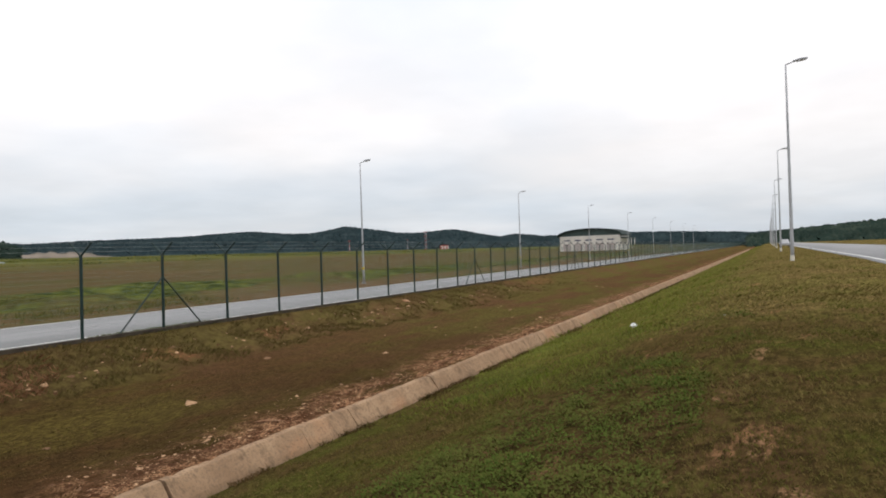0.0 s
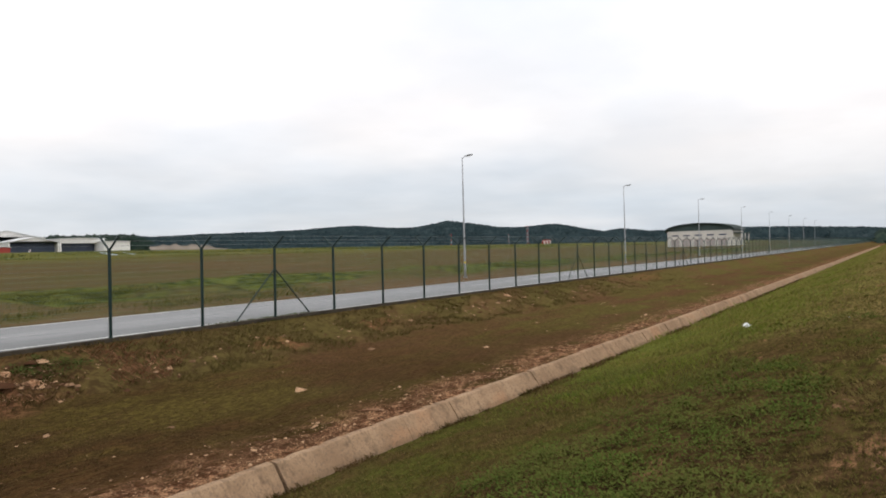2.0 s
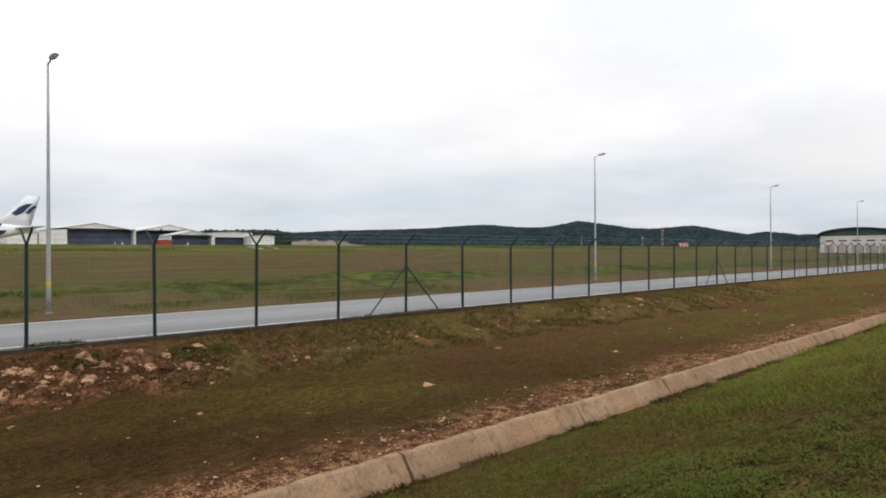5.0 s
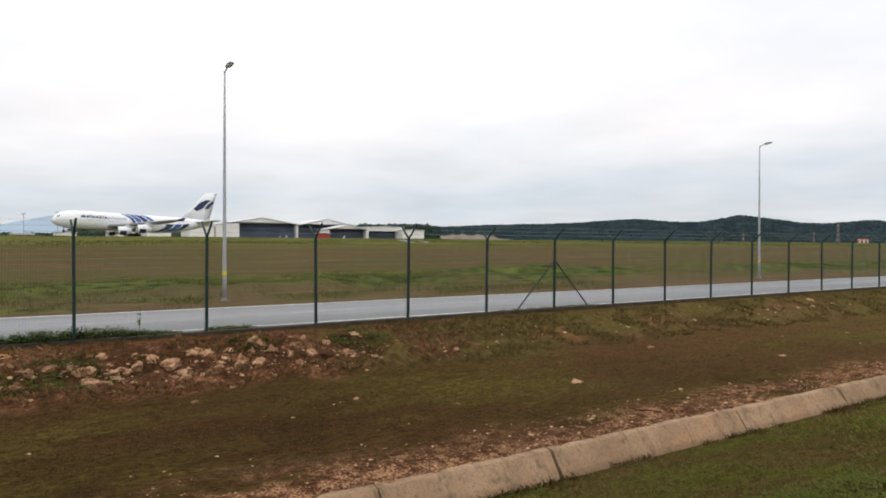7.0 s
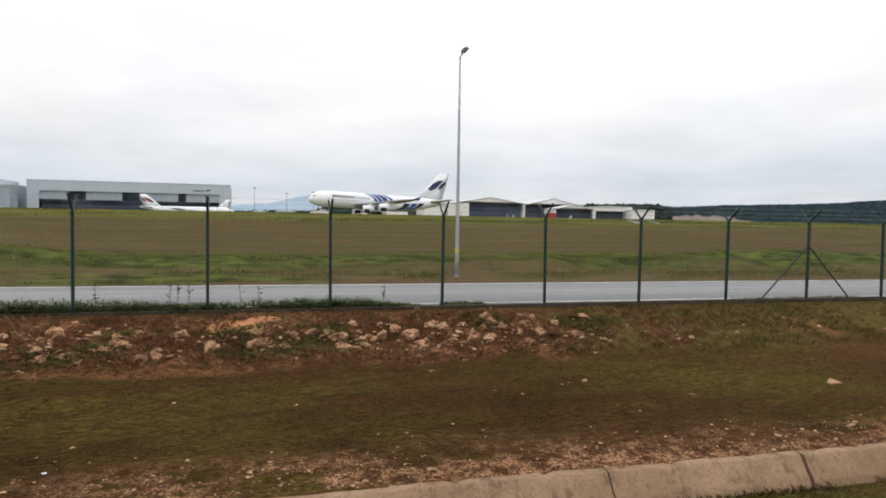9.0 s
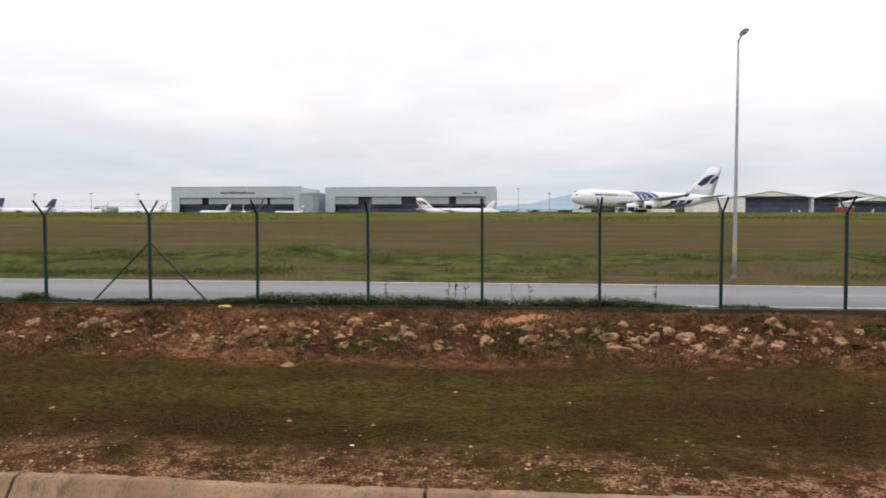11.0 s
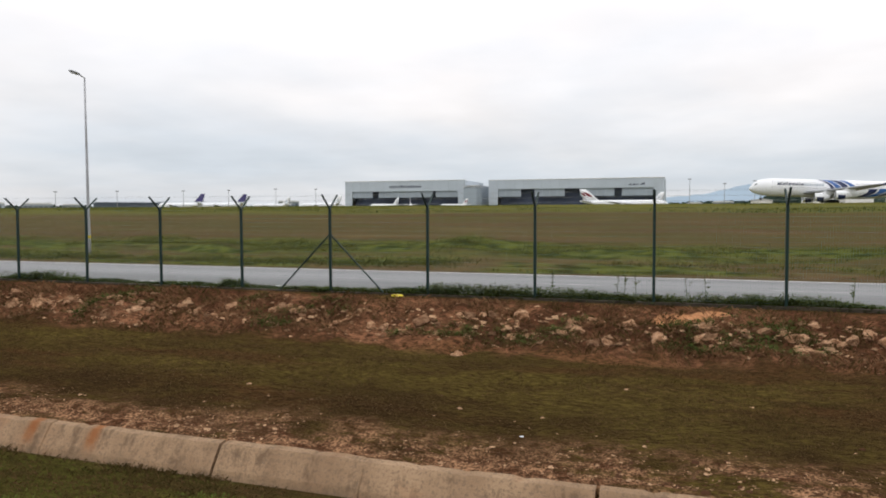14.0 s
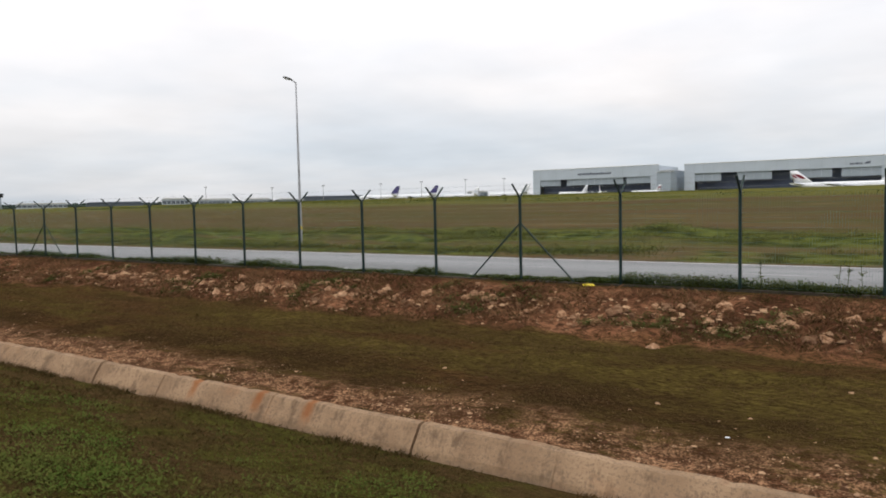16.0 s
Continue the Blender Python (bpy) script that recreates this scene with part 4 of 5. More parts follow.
def sx(az, dy=698.0):
    return by_sight(az, dy)[0]


t, ox, g = big_hangar("long pale grey maintenance hangar with half-open doors", sx(-14.85), sx(-1.03), 680, 35.4, sx(-14.1), sx(-1.85), 26.2, 18.6,
                      [(sx(-12.25), sx(-11.15)), (sx(-8.75), sx(-7.55)), (sx(-4.85), sx(-4.27))], False)
bm = bmesh.new()
for k, wd in enumerate((0.9, 1.2, 0.8, 1.3, 1.0, 0.8, 1.2)):
    box(bm, sx(-3.75) - ox + k * 1.35, sx(-3.75) - ox + k * 1.35 + wd * 0.9, -0.12, -0.01, 28.4 - g, 30.0 - g)
part("letter_bar", bm, M_GREYTXT, t, "grey wall lettering")
bm = bmesh.new()
bm.faces.new([bm.verts.new(q) for q in ((sx(-2.9) - ox, -0.1, 28.8 - g), (sx(-2.55) - ox, -0.1, 29.0 - g), (sx(-2.5) - ox, -0.1, 31.0 - g), (sx(-2.75) - ox, -0.1, 30.4 - g))])
part("wall_mark", bm, M_GREYTXT, t, "dark mark on the wall")
t, ox, g = big_hangar("long pale grey maintenance hangar with a side annex", sx(-26.5), sx(-16.75), 680, 36.4, sx(-25.95), sx(-17.35), 25.4, 18.8,
                      [(sx(-24.35), sx(-23.85)), (sx(-19.45), sx(-19.2))], True)
bm = bmesh.new()
for k in range(19):
    box(bm, sx(-22.95) - ox + k * 1.95, sx(-22.95) - ox + k * 1.95 + 1.4, -0.12, -0.01, 29.2 - g, (31.9 if k in (7, 13) else 31.2) - g)
part("letter_bar", bm, M_GREYTXT, t, "grey wall lettering")


def shed(label, x0, x1, y, depth, z_eave, z_ridge, wall, roof, opening=None, group="sheds", ridge_along_y=True):
    """A shed with a gable front; opening: share of the width from, to, and its head's height above the ground."""
    ox = (x0 + x1) / 2
    g = land_at(ox, y) - 0.5
    t = thing("shed", label, "shed", group, (ox, y, g))
    w, e, r = (x1 - x0) / 2, z_eave - g, z_ridge - g
    bm = bmesh.new()
    if opening:
        a, b, h = -w + 2 * w * opening[0], -w + 2 * w * opening[1], opening[2]
        box(bm, -w, a, 0, 0.5, 0, h)
        box(bm, b, w, 0, 0.5, 0, h)
        prism(bm, [(-w, h), (w, h), (w, e), (0, r), (-w, e)], 0, 0.5)
    else:
        prism(bm, [(-w, 0), (w, 0), (w, e), (0, r), (-w, e)], 0, 0.5)
    part("front_wall", bm, wall, t)
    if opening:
        # added dark sheet behind the opening, painted as the shade inside
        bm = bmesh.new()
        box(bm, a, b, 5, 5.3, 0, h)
        part("shade_sheet", bm, M_CAVE, t)
    for s in (-1, 1):
        bm = bmesh.new()
        box(bm, min(s * w, s * w - s * 0.4), max(s * w, s * w - s * 0.4), 0.5, depth, 0, e)
        part("side_wall", bm, wall, t)
        bm = bmesh.new()
        prism(bm, [(0, r + 0.02), (s * (w + 0.6), e - 0.1), (s * (w + 0.6), e + 0.3), (0, r + 0.45)], -0.8, depth)
        bmesh.ops.recalc_face_normals(bm, faces=bm.faces[:])
        part("roof", bm, roof, t)
    return t


for a0, a1 in ((8.92, 10.55), (11.29, 13.0), (14.35, 16.14)):
    shed("white gabled storage shed behind the runway", sx(a0, 600), sx(a1, 600), 582, 30, 18.2, 20.0, M_WHITE, M_ROOF)
shed("wide gabled hangar with a dark open front", sx(17.0, 600), sx(22.45, 600), 582, 45, 21.2, 26.6, M_WHITE, M_ROOF, (0.18, 0.99, 17.0))
shed("wide gabled hangar with a dark open front", sx(22.5, 600), sx(27.2, 600), 583, 45, 20.4, 26.8, M_WHITE, M_ROOF, (0.02, 0.98, 16.6))
shed("small gabled hangar with a dark open front", sx(24.9, 575), sx(28.0, 575), 556, 22, 16.6, 20.6, M_WHITE, M_ROOF, (0.03, 0.97, 12.6))
shed("narrow white lean-to beside the hangar", sx(16.3, 600), sx(17.0, 600), 584, 25, 20.2, 20.8, M_WHITE, M_ROOF)
shed("long low white shed with an open front", sx(28.1, 590), sx(31.0, 590), 572, 30, 20.0, 20.6, M_WHITE, M_ROOF, (0.03, 0.95, 11.0))
shed("white flat-roofed box-shaped shed", sx(30.95, 580), sx(32.7, 580), 562, 20, 17.4, 17.7, M_WHITE, M_ROOF)
shed("small white hut behind the runway", sx(5.2, 600), sx(6.6, 600), 582, 10, 11.4, 12.4, M_WHITE, M_ROOF)
shed("red store beside the sheds", sx(24.2, 555), sx(25.1, 555), 538, 6, 12.6, 13.0, M_RED, M_ROOF)
shed("pale grey office block between hangars", sx(-16.9, 660), sx(-15.85, 660), 642, 20, 27.5, 27.8, M_CLAD2, M_ROOF)
for az, wd, h, mt in ((-54.6, 34, 10, M_CLAD), (-51.8, 38, 8.5, M_CLAD), (-48.6, 30, 8, M_CLAD), (-42.6, 78, 8.5, M_SLATE), (-46.4, 22, 7, M_CLAD2), (-31.0, 26, 10, M_CLAD2),
                      (-58.9, 60, 6.5, M_SLATE), (-63.6, 50, 6, M_CLAD), (-36.2, 30, 6, M_CLAD2), (3.2, 24, 6, M_CLAD), (1.2, 18, 5, M_CLAD2)):
    d = 900.0
    x, y = polar(az, d)
    g = land_at(x, y) - 1
    t = thing("terminal_block", "low pale airport building far across the field", "building", "airport buildings", (x, y, g), -az)
    bm = bmesh.new()
    box(bm, -wd / 2, wd / 2, 0, 18, 0, h)
    wall = part("wall", bm, mt, t)
    bm = bmesh.new()
    prism(bm, [(-wd / 2 - 1, h), (wd / 2 + 1, h), (wd / 2 - 3, h + 1.6), (-wd / 2 + 3, h + 1.6)], -1, 19)
    part("roof", bm, M_SLATE if mt == M_SLATE else M_ROOF, t)
    for k in range(int(wd / 5)):
        bm = bmesh.new()
        box(bm, -wd / 2 + 1 + 5 * k, -wd / 2 + 5 + 5 * k, -0.15, -0.02, h * 0.45, h * 0.8)
        part("window", bm, M_SLATE, wall)
x, y = polar(-66.2, 900)
t = thing("control_tower", "grey airport control tower", "tower", "", (x, y, land_at(x, y) - 1))
bm = bmesh.new()
tube(bm, (0, 0, 0), (0, 0, 14), 3.0, 2.6, 12)
part("shaft", bm, M_CLAD2, t)
bm = bmesh.new()
tube(bm, (0, 0, 14), (0, 0, 18), 4.4, 5.4, 12)
part("cab", bm, M_GLASS, t)
bm = bmesh.new()
tube(bm, (0, 0, 18), (0, 0, 18.7), 5.8, 5.2, 12)
part("roof", bm, M_CLAD, t)

# the arched fire station by the fence
bx, by = polar(76.9, 262)
t = thing("fire_station", "cream building with a dark green arched roof", "building", "", (bx, by, 1.0), -94.0)
w, e, r, depth = 11.6, 5.5, 8.2, 14.0
arch = [(w * math.cos(a), e + (r - e) * math.sin(a)) for a in np.linspace(0, math.pi, 17)]
bm = bmesh.new()
prism(bm, [(-w + 0.4, 0), (w - 0.4, 0), (w - 0.4, e), (-w + 0.4, e)], 0, 0.4)
wall = part("front_wall", bm, M_CREAM, t)
bm = bmesh.new()
prism(bm, [(q[0] * 0.97, q[1] - 0.05) for q in arch], 0.1, 0.5)
part("gable_panel", bm, M_GREENROOF, t)
bm = bmesh.new()
outer = [(q[0] * 1.05, q[1] + 0.05) for q in arch] + [(q[0] * 1.02, q[1] - 0.35) for q in arch[::-1]]
for (a, b, c, d) in zip(outer, outer[1:], outer[::-1], outer[-2::-1]):
    if a[0] > -w * 1.04:
        vv = [bm.verts.new((p[0], yy, p[1])) for p in (a, b) for yy in (-0.8, depth)]
        ww = [bm.verts.new((p[0], yy, p[1])) for p in (c, d) for yy in (-0.8, depth)]
        bm.faces.new((vv[0], vv[2], vv[3], vv[1]))
        bm.faces.new((ww[0], ww[1], ww[3], ww[2]))
        bm.faces.new((vv[0], ww[0], ww[2], vv[2]))
part("roof", bm, M_GREENROOF, t)
for x0, x1 in ((-w + 0.4, -w + 0.8), (w - 0.8, w - 0.4)):
    bm = bmesh.new()
    box(bm, x0, x1, 0.4, depth, 0, e)
    part("side_wall", bm, M_CREAM, t)
for k in range(5):
    bm = bmesh.new()
    box(bm, -9.6 + 4.1 * k, -7.2 + 4.1 * k, -0.06, -0.01, 3.7, 4.15)
    part("vent", bm, M_CAVE, wall)
    bm = bmesh.new()
    box(bm, -9.9 + 4.1 * k, -6.9 + 4.1 * k, -0.05, -0.01, 0.0, 2.6)
    part("door", bm, M_DOOR, wall)
bm = bmesh.new()
box(bm, w - 0.4, w + 2.2, 1.5, depth, 4.2, 4.5)
part("canopy", bm, M_GREENROOF, t)
for yy in (2, 7, 12):
    bm = bmesh.new()
    tube(bm, (w + 2.0, yy, 0), (w + 2.0, yy, 4.2), 0.15, None, 8)
    part("column", bm, M_CREAM, t)

# masts, beacon, cabin, chutes
for az, d, h, nb in ((63.69, 700, 19.0, 9), (57.48, 640, 10.5, 5), (62.18, 800, 12.5, 7)):
    x, y = polar(az, d)
    g = land_at(x, y) - 0.5
    wide = 1.0 if az > 63 else 0.45
    t = thing("lattice_mast", "red and white lattice mast on the airfield", "mast", "lattice masts", (x, y, g))
    for k in range(nb):
        z0, z1 = h * k / nb, h * (k + 1) / nb
        bm = bmesh.new()
        for i in range(4):
            a0, a1 = i * math.pi / 2 + 0.5, (i + 1) * math.pi / 2 + 0.5
            p, q = (wide * math.cos(a0), wide * math.sin(a0)), (wide * math.cos(a1), wide * math.sin(a1))
            tube(bm, (*p, z0), (*p, z1), 0.085, None, 4)
            tube(bm, (*p, z0), (*q, z1), 0.05, None, 4)
            tube(bm, (*p, z1), (*q, z1), 0.05, None, 4)
        part("section", bm, M_RED if k % 2 == 0 else M_CLAD, t)
x, y = polar(65.2, 560)
t = thing("equipment_cabin", "small red and white equipment cabin", "cabin", "", (x, y, land_at(x, y) - 0.3), -65)
bm = bmesh.new()
box(bm, -3.4, 3.4, 0, 4, 0, 3.0)
part("body", bm, M_WHITE, t)
for k in range(3):
    bm = bmesh.new()
    box(bm, -3.45 + 2.4 * k, -2.2 + 2.4 * k, -0.08, -0.02, 0, 2.4)
    part("red_panel", bm, M_RED, t)
bm = bmesh.new()
prism(bm, [(-3.8, 3.0), (3.8, 3.0), (3.4, 3.7), (-3.4, 3.7)], -0.4, 4.4)
part("roof", bm, M_RED, t)
for az0, d0, az1, d1 in ((30.7, 176, 31.5, 142), (31.0, 176, 31.8, 142), (32.3, 172, 33.0, 142)):
    (x0, y0), (x1, y1) = by_sight(az0, d0), by_sight(az1, d1)
    t = thing("concrete_chute", "white concrete chute down the grass slope", "chute", "chutes on the slope", (x0, y0, 0))
    bm = bmesh.new()
    rings = []
    for k in range(13):
        xx, yy = x0 + (x1 - x0) * k / 12, y0 + (y1 - y0) * k / 12
        g = land_at(xx, yy)
        rings.append([(xx - x0 + q, yy - y0, g + h) for q, h in ((-0.22, -0.3), (-0.22, 0.12), (-0.16, 0.12), (-0.14, 0.02), (0.14, 0.02), (0.16, 0.12), (0.22, 0.12), (0.22, -0.3))])
    loft(bm, rings)
    part("channel", bm, M_CLAD2, t)
for az, h in ((-38.88, 18), (-35.57, 19), (-31.98, 20), (-28.85, 20), (-5.5, 24), (-43.5, 17), (-47.5, 16), (-52.5, 17), (0.8, 27), (3.3, 22), (5.4, 24)):
    d = 720.0
    x, y = polar(az, d)
    g = land_at(x, y)
    t = thing("floodlight_mast", "slim grey apron floodlight mast", "mast", "apron masts", (x, y, g))
    bm = bmesh.new()
    tube(bm, (0, 0, 0), (0, 0, h), 0.35, 0.18, 6)
    part("pole", bm, M_LAMP, t)
    bm = bmesh.new()
    box(bm, -1.6, 1.6, -0.5, 0.5, h, h + 0.9)
    part("floodlight", bm, M_LAMP, t)

# a parked car by the public road
t = thing("car", "silver car parked on the verge of the public road", "car", "", (132, -20.9, 1.0), 0)
bm = bmesh.new()
loft(bm, [[(x, yy * 0.86, z) for yy, z in ((-1, 0.35), (-1, b), (-0.8, tp), (0.8, tp), (1, b), (1, 0.35))] for x, b, tp in
          ((-2.1, 0.62, 0.70), (-1.9, 0.75, 0.85), (-1.0, 0.86, 0.95), (-0.4, 0.9, 1.38), (0.5, 0.9, 1.46), (1.3, 0.9, 1.36), (1.9, 0.86, 0.98), (2.1, 0.7, 0.75))])
body = part("body", bm, M_GALV, t)
bm = bmesh.new()
loft(bm, [[(x, yy, z) for yy, z in ((-0.80, 0.93), (-0.69, tp), (0.69, tp), (0.80, 0.93))] for x, tp in ((-0.95, 0.96), (-0.42, 1.34), (1.25, 1.33), (1.85, 0.97))])
bmesh.ops.scale(bm, vec=(1.0, 1.09, 1.0), verts=bm.verts[:])
part("window", bm, M_GLASS, body)
for wx in (-1.3, 1.35):
    for wy in (-0.8, 0.8):
        bm = bmesh.new()
        tube(bm, (wx, wy - 0.1, 0.31), (wx, wy + 0.1, 0.31), 0.31, None, 16)
        part("wheel", bm, M_TYRE, t)


# ---- hills and woods ----
RIDGE_AZ = [25.0, 27.1, 32.3, 34.4, 38.0, 42.0, 45.3, 47.5, 49.6, 52.6, 54.5, 57.3, 59.5, 61.5, 63.0, 64.4, 65.8, 67.2, 68.7, 69.8, 71.0, 72.0, 73.2, 76.5, 80.0, 84.0, 87.8, 89.0, 93.0, 97.5, 112.0]
RIDGE_EL = [1.55, 1.60, 1.70, 1.50, 1.68, 1.74, 1.84, 2.00, 2.10, 1.86, 1.84, 2.32, 2.00, 1.68, 1.62, 1.72, 1.84, 1.60, 1.29, 1.12, 1.28, 1.20, 1.04, 1.04, 1.08, 0.98, 0.80, 0.70, 0.86, 1.16, 1.90]


def ridge(name, label, azs, els, d, depth, material, clump, count, seed, drop=18.0, kind="stuff"):
    """A wooded ridge: a rising slope and, over it, thousands of small crowns."""
    rng = np.random.default_rng(seed)
    a = np.arange(azs[0], azs[-1], 0.12)
    rows = []
    for j, s in enumerate((0.0, 0.25, 0.5, 0.75, 1.0)):
        dd = d - depth * (1 - s)
        e = np.interp(a, azs, els)
        top = 2.16 + np.tan(np.radians(e)) * d - clump * 0.7
        base = -4.0
        z = base + (top - base) * math.sin(s * math.pi / 2) + smooth_noise(a * 3, a * 0 + j, seed) * clump * 0.8
        rows.append(np.stack([HOME[0] + dd * np.sin(np.radians(a)), HOME[1] + dd * np.cos(np.radians(a)), z], -1))
    v = np.concatenate(rows)
    n = len(a)
    i = np.arange(n - 1)
    f = np.concatenate([np.stack([j * n + i, j * n + i + 1, (j + 1) * n + i + 1, (j + 1) * n + i], -1) for j in range(4)])
    # crowns: uneven little eight-sided lumps
    base = np.array([(1, 0, 0), (0.5, 0.87, 0.1), (-0.5, 0.87, -0.1), (-1, 0, 0), (-0.5, -0.87, 0.1), (0.5, -0.87, -0.1), (0.1, 0.1, 1.0), (0.45, 0.3, 0.72), (-0.4, -0.35, 0.75)])
    tris = np.array([(0, 1, 7), (1, 2, 6), (2, 3, 8), (3, 4, 8), (4, 5, 8), (5, 0, 7), (7, 1, 6), (0, 7, 6), (5, 7, 6), (5, 6, 8), (2, 8, 6)])
    u, s = rng.uniform(0, 1, count), rng.beta(2.2, 1.0, count)
    az = azs[0] + u * (azs[-1] - azs[0])
    dd = d - depth * (1 - s)
    top = 2.16 + np.tan(np.radians(np.interp(az, azs, els))) * d - clump * 0.9
    bs = -4.0
    cz = bs + (top - bs) * np.sin(s * math.pi / 2)
    size = clump * rng.uniform(0.55, 1.25, count)
    wide = size * rng.uniform(0.8, 1.5, count)
    cx, cy = HOME[0] + dd * np.sin(np.radians(az)), HOME[1] + dd * np.cos(np.radians(az))
    turn = rng.uniform(0, 6.28, count)
    jig = base[None] * rng.uniform(0.75, 1.25, (count, 9, 1))
    px = jig[..., 0] * np.cos(turn)[:, None] - jig[..., 1] * np.sin(turn)[:, None]
    py = jig[..., 0] * np.sin(turn)[:, None] + jig[..., 1] * np.cos(turn)[:, None]
    vv = np.stack([cx[:, None] + px * wide[:, None], cy[:, None] + py * wide[:, None], cz[:, None] + jig[..., 2] * size[:, None]], -1).reshape(-1, 3)
    ff = (tris[None] + (np.arange(count) * 9)[:, None, None]).reshape(-1, 3)
    quads = np.concatenate([f[:, [0, 1, 2]], f[:, [0, 2, 3]]])
    ob = arrays(name, np.concatenate([v, vv]), np.concatenate([quads, ff + len(v)]), material)
    return tagged(ob, label, "woods", kind=kind)


ridge("wooded_hills", "dark forested hills beyond the airfield, tinted blue with painted haze", RIDGE_AZ, RIDGE_EL, 2400, 700, M_WOODS, 6.5, 22000, 11)
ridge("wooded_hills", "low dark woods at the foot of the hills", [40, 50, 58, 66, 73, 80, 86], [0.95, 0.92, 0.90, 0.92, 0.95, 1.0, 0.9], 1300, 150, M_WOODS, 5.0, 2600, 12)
ridge("wooded_hills", "wooded hillside beside the public road", [88.8, 91.0, 93.0, 97.5, 104.0, 112.0], [0.55, 0.72, 0.92, 1.25, 1.7, 2.0], 620, 120, M_FARWOODS, 3.0, 6000, 13)
ridge("wooded_hills", "small wooded hill behind the white sheds", [6.0, 6.6, 7.5, 8.9, 10.7, 12.2, 14.2, 15.5], [1.0, 1.45, 1.88, 2.0, 1.96, 1.7, 1.36, 1.0], 1100, 120, M_FARWOODS, 4.0, 1500, 14)
ridge("wooded_hills", "dark trees behind the low shed", [26.3, 27.0, 29.0, 31.0, 33.0, 34.0], [1.4, 1.68, 1.74, 1.76, 1.70, 1.3], 760, 30, M_FARWOODS, 4.0, 420, 15)
ridge("wooded_hills", "thin line of trees far across the apron", [-68.0, -60.0, -50, -40.0, -30, -10, 0.0, 6.0], [0.55, 0.62, 0.62, 0.60, 0.62, 0.70, 0.80, 0.95], 1500, 60, M_FARWOODS, 4.0, 1800, 16)

a = np.arange(-4.0, 20.0, 0.2)
v = []
for s, lift in ((0, -30), (1, 0)):
    e = np.interp(a, [-4, -1, 2, 5, 7, 9, 11, 13.5, 17, 20], [0.6, 1.1, 1.45, 2.1, 2.05, 2.3, 2.25, 1.85, 1.5, 0.8]) + smooth_noise(a * 1.7, a * 0, 2) * 0.12
    z = 2.16 + np.tan(np.radians(e)) * 4300
    v.append(np.stack([HOME[0] + (4100 + 200 * s) * np.sin(np.radians(a)), HOME[1] + (4100 + 200 * s) * np.cos(np.radians(a)), z * s + (1 - s) * 5.0], -1))
n = len(a)
i = np.arange(n - 1)
far = arrays("backdrop", np.concatenate(v), np.stack([i, i + 1, n + i + 1, n + i], -1), M_HAZE_RANGE, True)
tagged(far, "mountain range on the horizon, painted in pale blue haze", "mountains", kind="structure")
a = np.arange(33.0, 40.5, 0.25)
v = []
for s in (0, 1, 2):
    e = np.interp(a, [33, 34, 36, 38, 40.5], [0.5, 0.92, 0.98, 0.86, 0.4]) + smooth_noise(a * 2.4, a * 0 + s, 9) * 0.22
    dd = 900 + 30 * s
    z = (2.16 + np.tan(np.radians(e)) * dd) * (s / 2) + (1 - s / 2) * 8.0
    v.append(np.stack([HOME[0] + dd * np.sin(np.radians(a)), HOME[1] + dd * np.cos(np.radians(a)), z], -1))
n = len(a)
i = np.arange(n - 1)
cut = arrays("earth_cutting", np.concatenate(v), np.concatenate([np.stack([j * n + i, j * n + i + 1, (j + 1) * n + i + 1, (j + 1) * n + i], -1) for j in (0, 1)]), M_QUARRY)
tagged(cut, "bare pale earth cutting below the woods", "earth bank", kind="structure")


# ---- rocks ----
def rock_mesh(seed):
    bm = bmesh.new()
    bmesh.ops.create_icosphere(bm, subdivisions=3, radius=0.5)
    off = Vector((seed * 7.3, seed * 3.1, seed * 1.7))
    cuts = random.Random(seed + 90)
    planes = [(Vector((cuts.gauss(0, 1), cuts.gauss(0, 1), cuts.gauss(0, 0.8))).normalized(), cuts.uniform(0.26, 0.42)) for _ in range(11)]
    for vert in bm.verts:
        p = vert.co.copy()
        # broken along flat faces, then pitted
        for axis, reach in planes:
            over = p.dot(axis) - reach
            if over > 0:
                p -= axis * over
        k = 1 + 0.30 * noise.noise(p * 2.3 + off) + 0.22 * noise.noise(p * 6 + off) + 0.16 * noise.noise(p * 13 + off)
        vert.co = Vector((p.x * 1.35, p.y * 1.05, p.z * 0.95)) * k
    me = bpy.data.meshes.new("rock")
    bm.to_mesh(me)
    bm.free()
    me.materials.append(M_ROCK)
    return me


rock_kinds = [rock_mesh(s) for s in range(10)]
rng = random.Random(21)


def rock(x, y, size, label, group):
    ob = new("rock", rock_kinds[rng.randrange(10)])
    s = size * rng.uniform(0.8, 1.2)
    ob.matrix_world = pose(x, y, land_at(x, y) - 0.02 * s, rng.uniform(-25, 25), rng.uniform(-25, 25), rng.uniform(0, 360)) @ Matrix.Diagonal((s, s, s * 0.9, 1))
    tagged(ob, label, "rock", group)


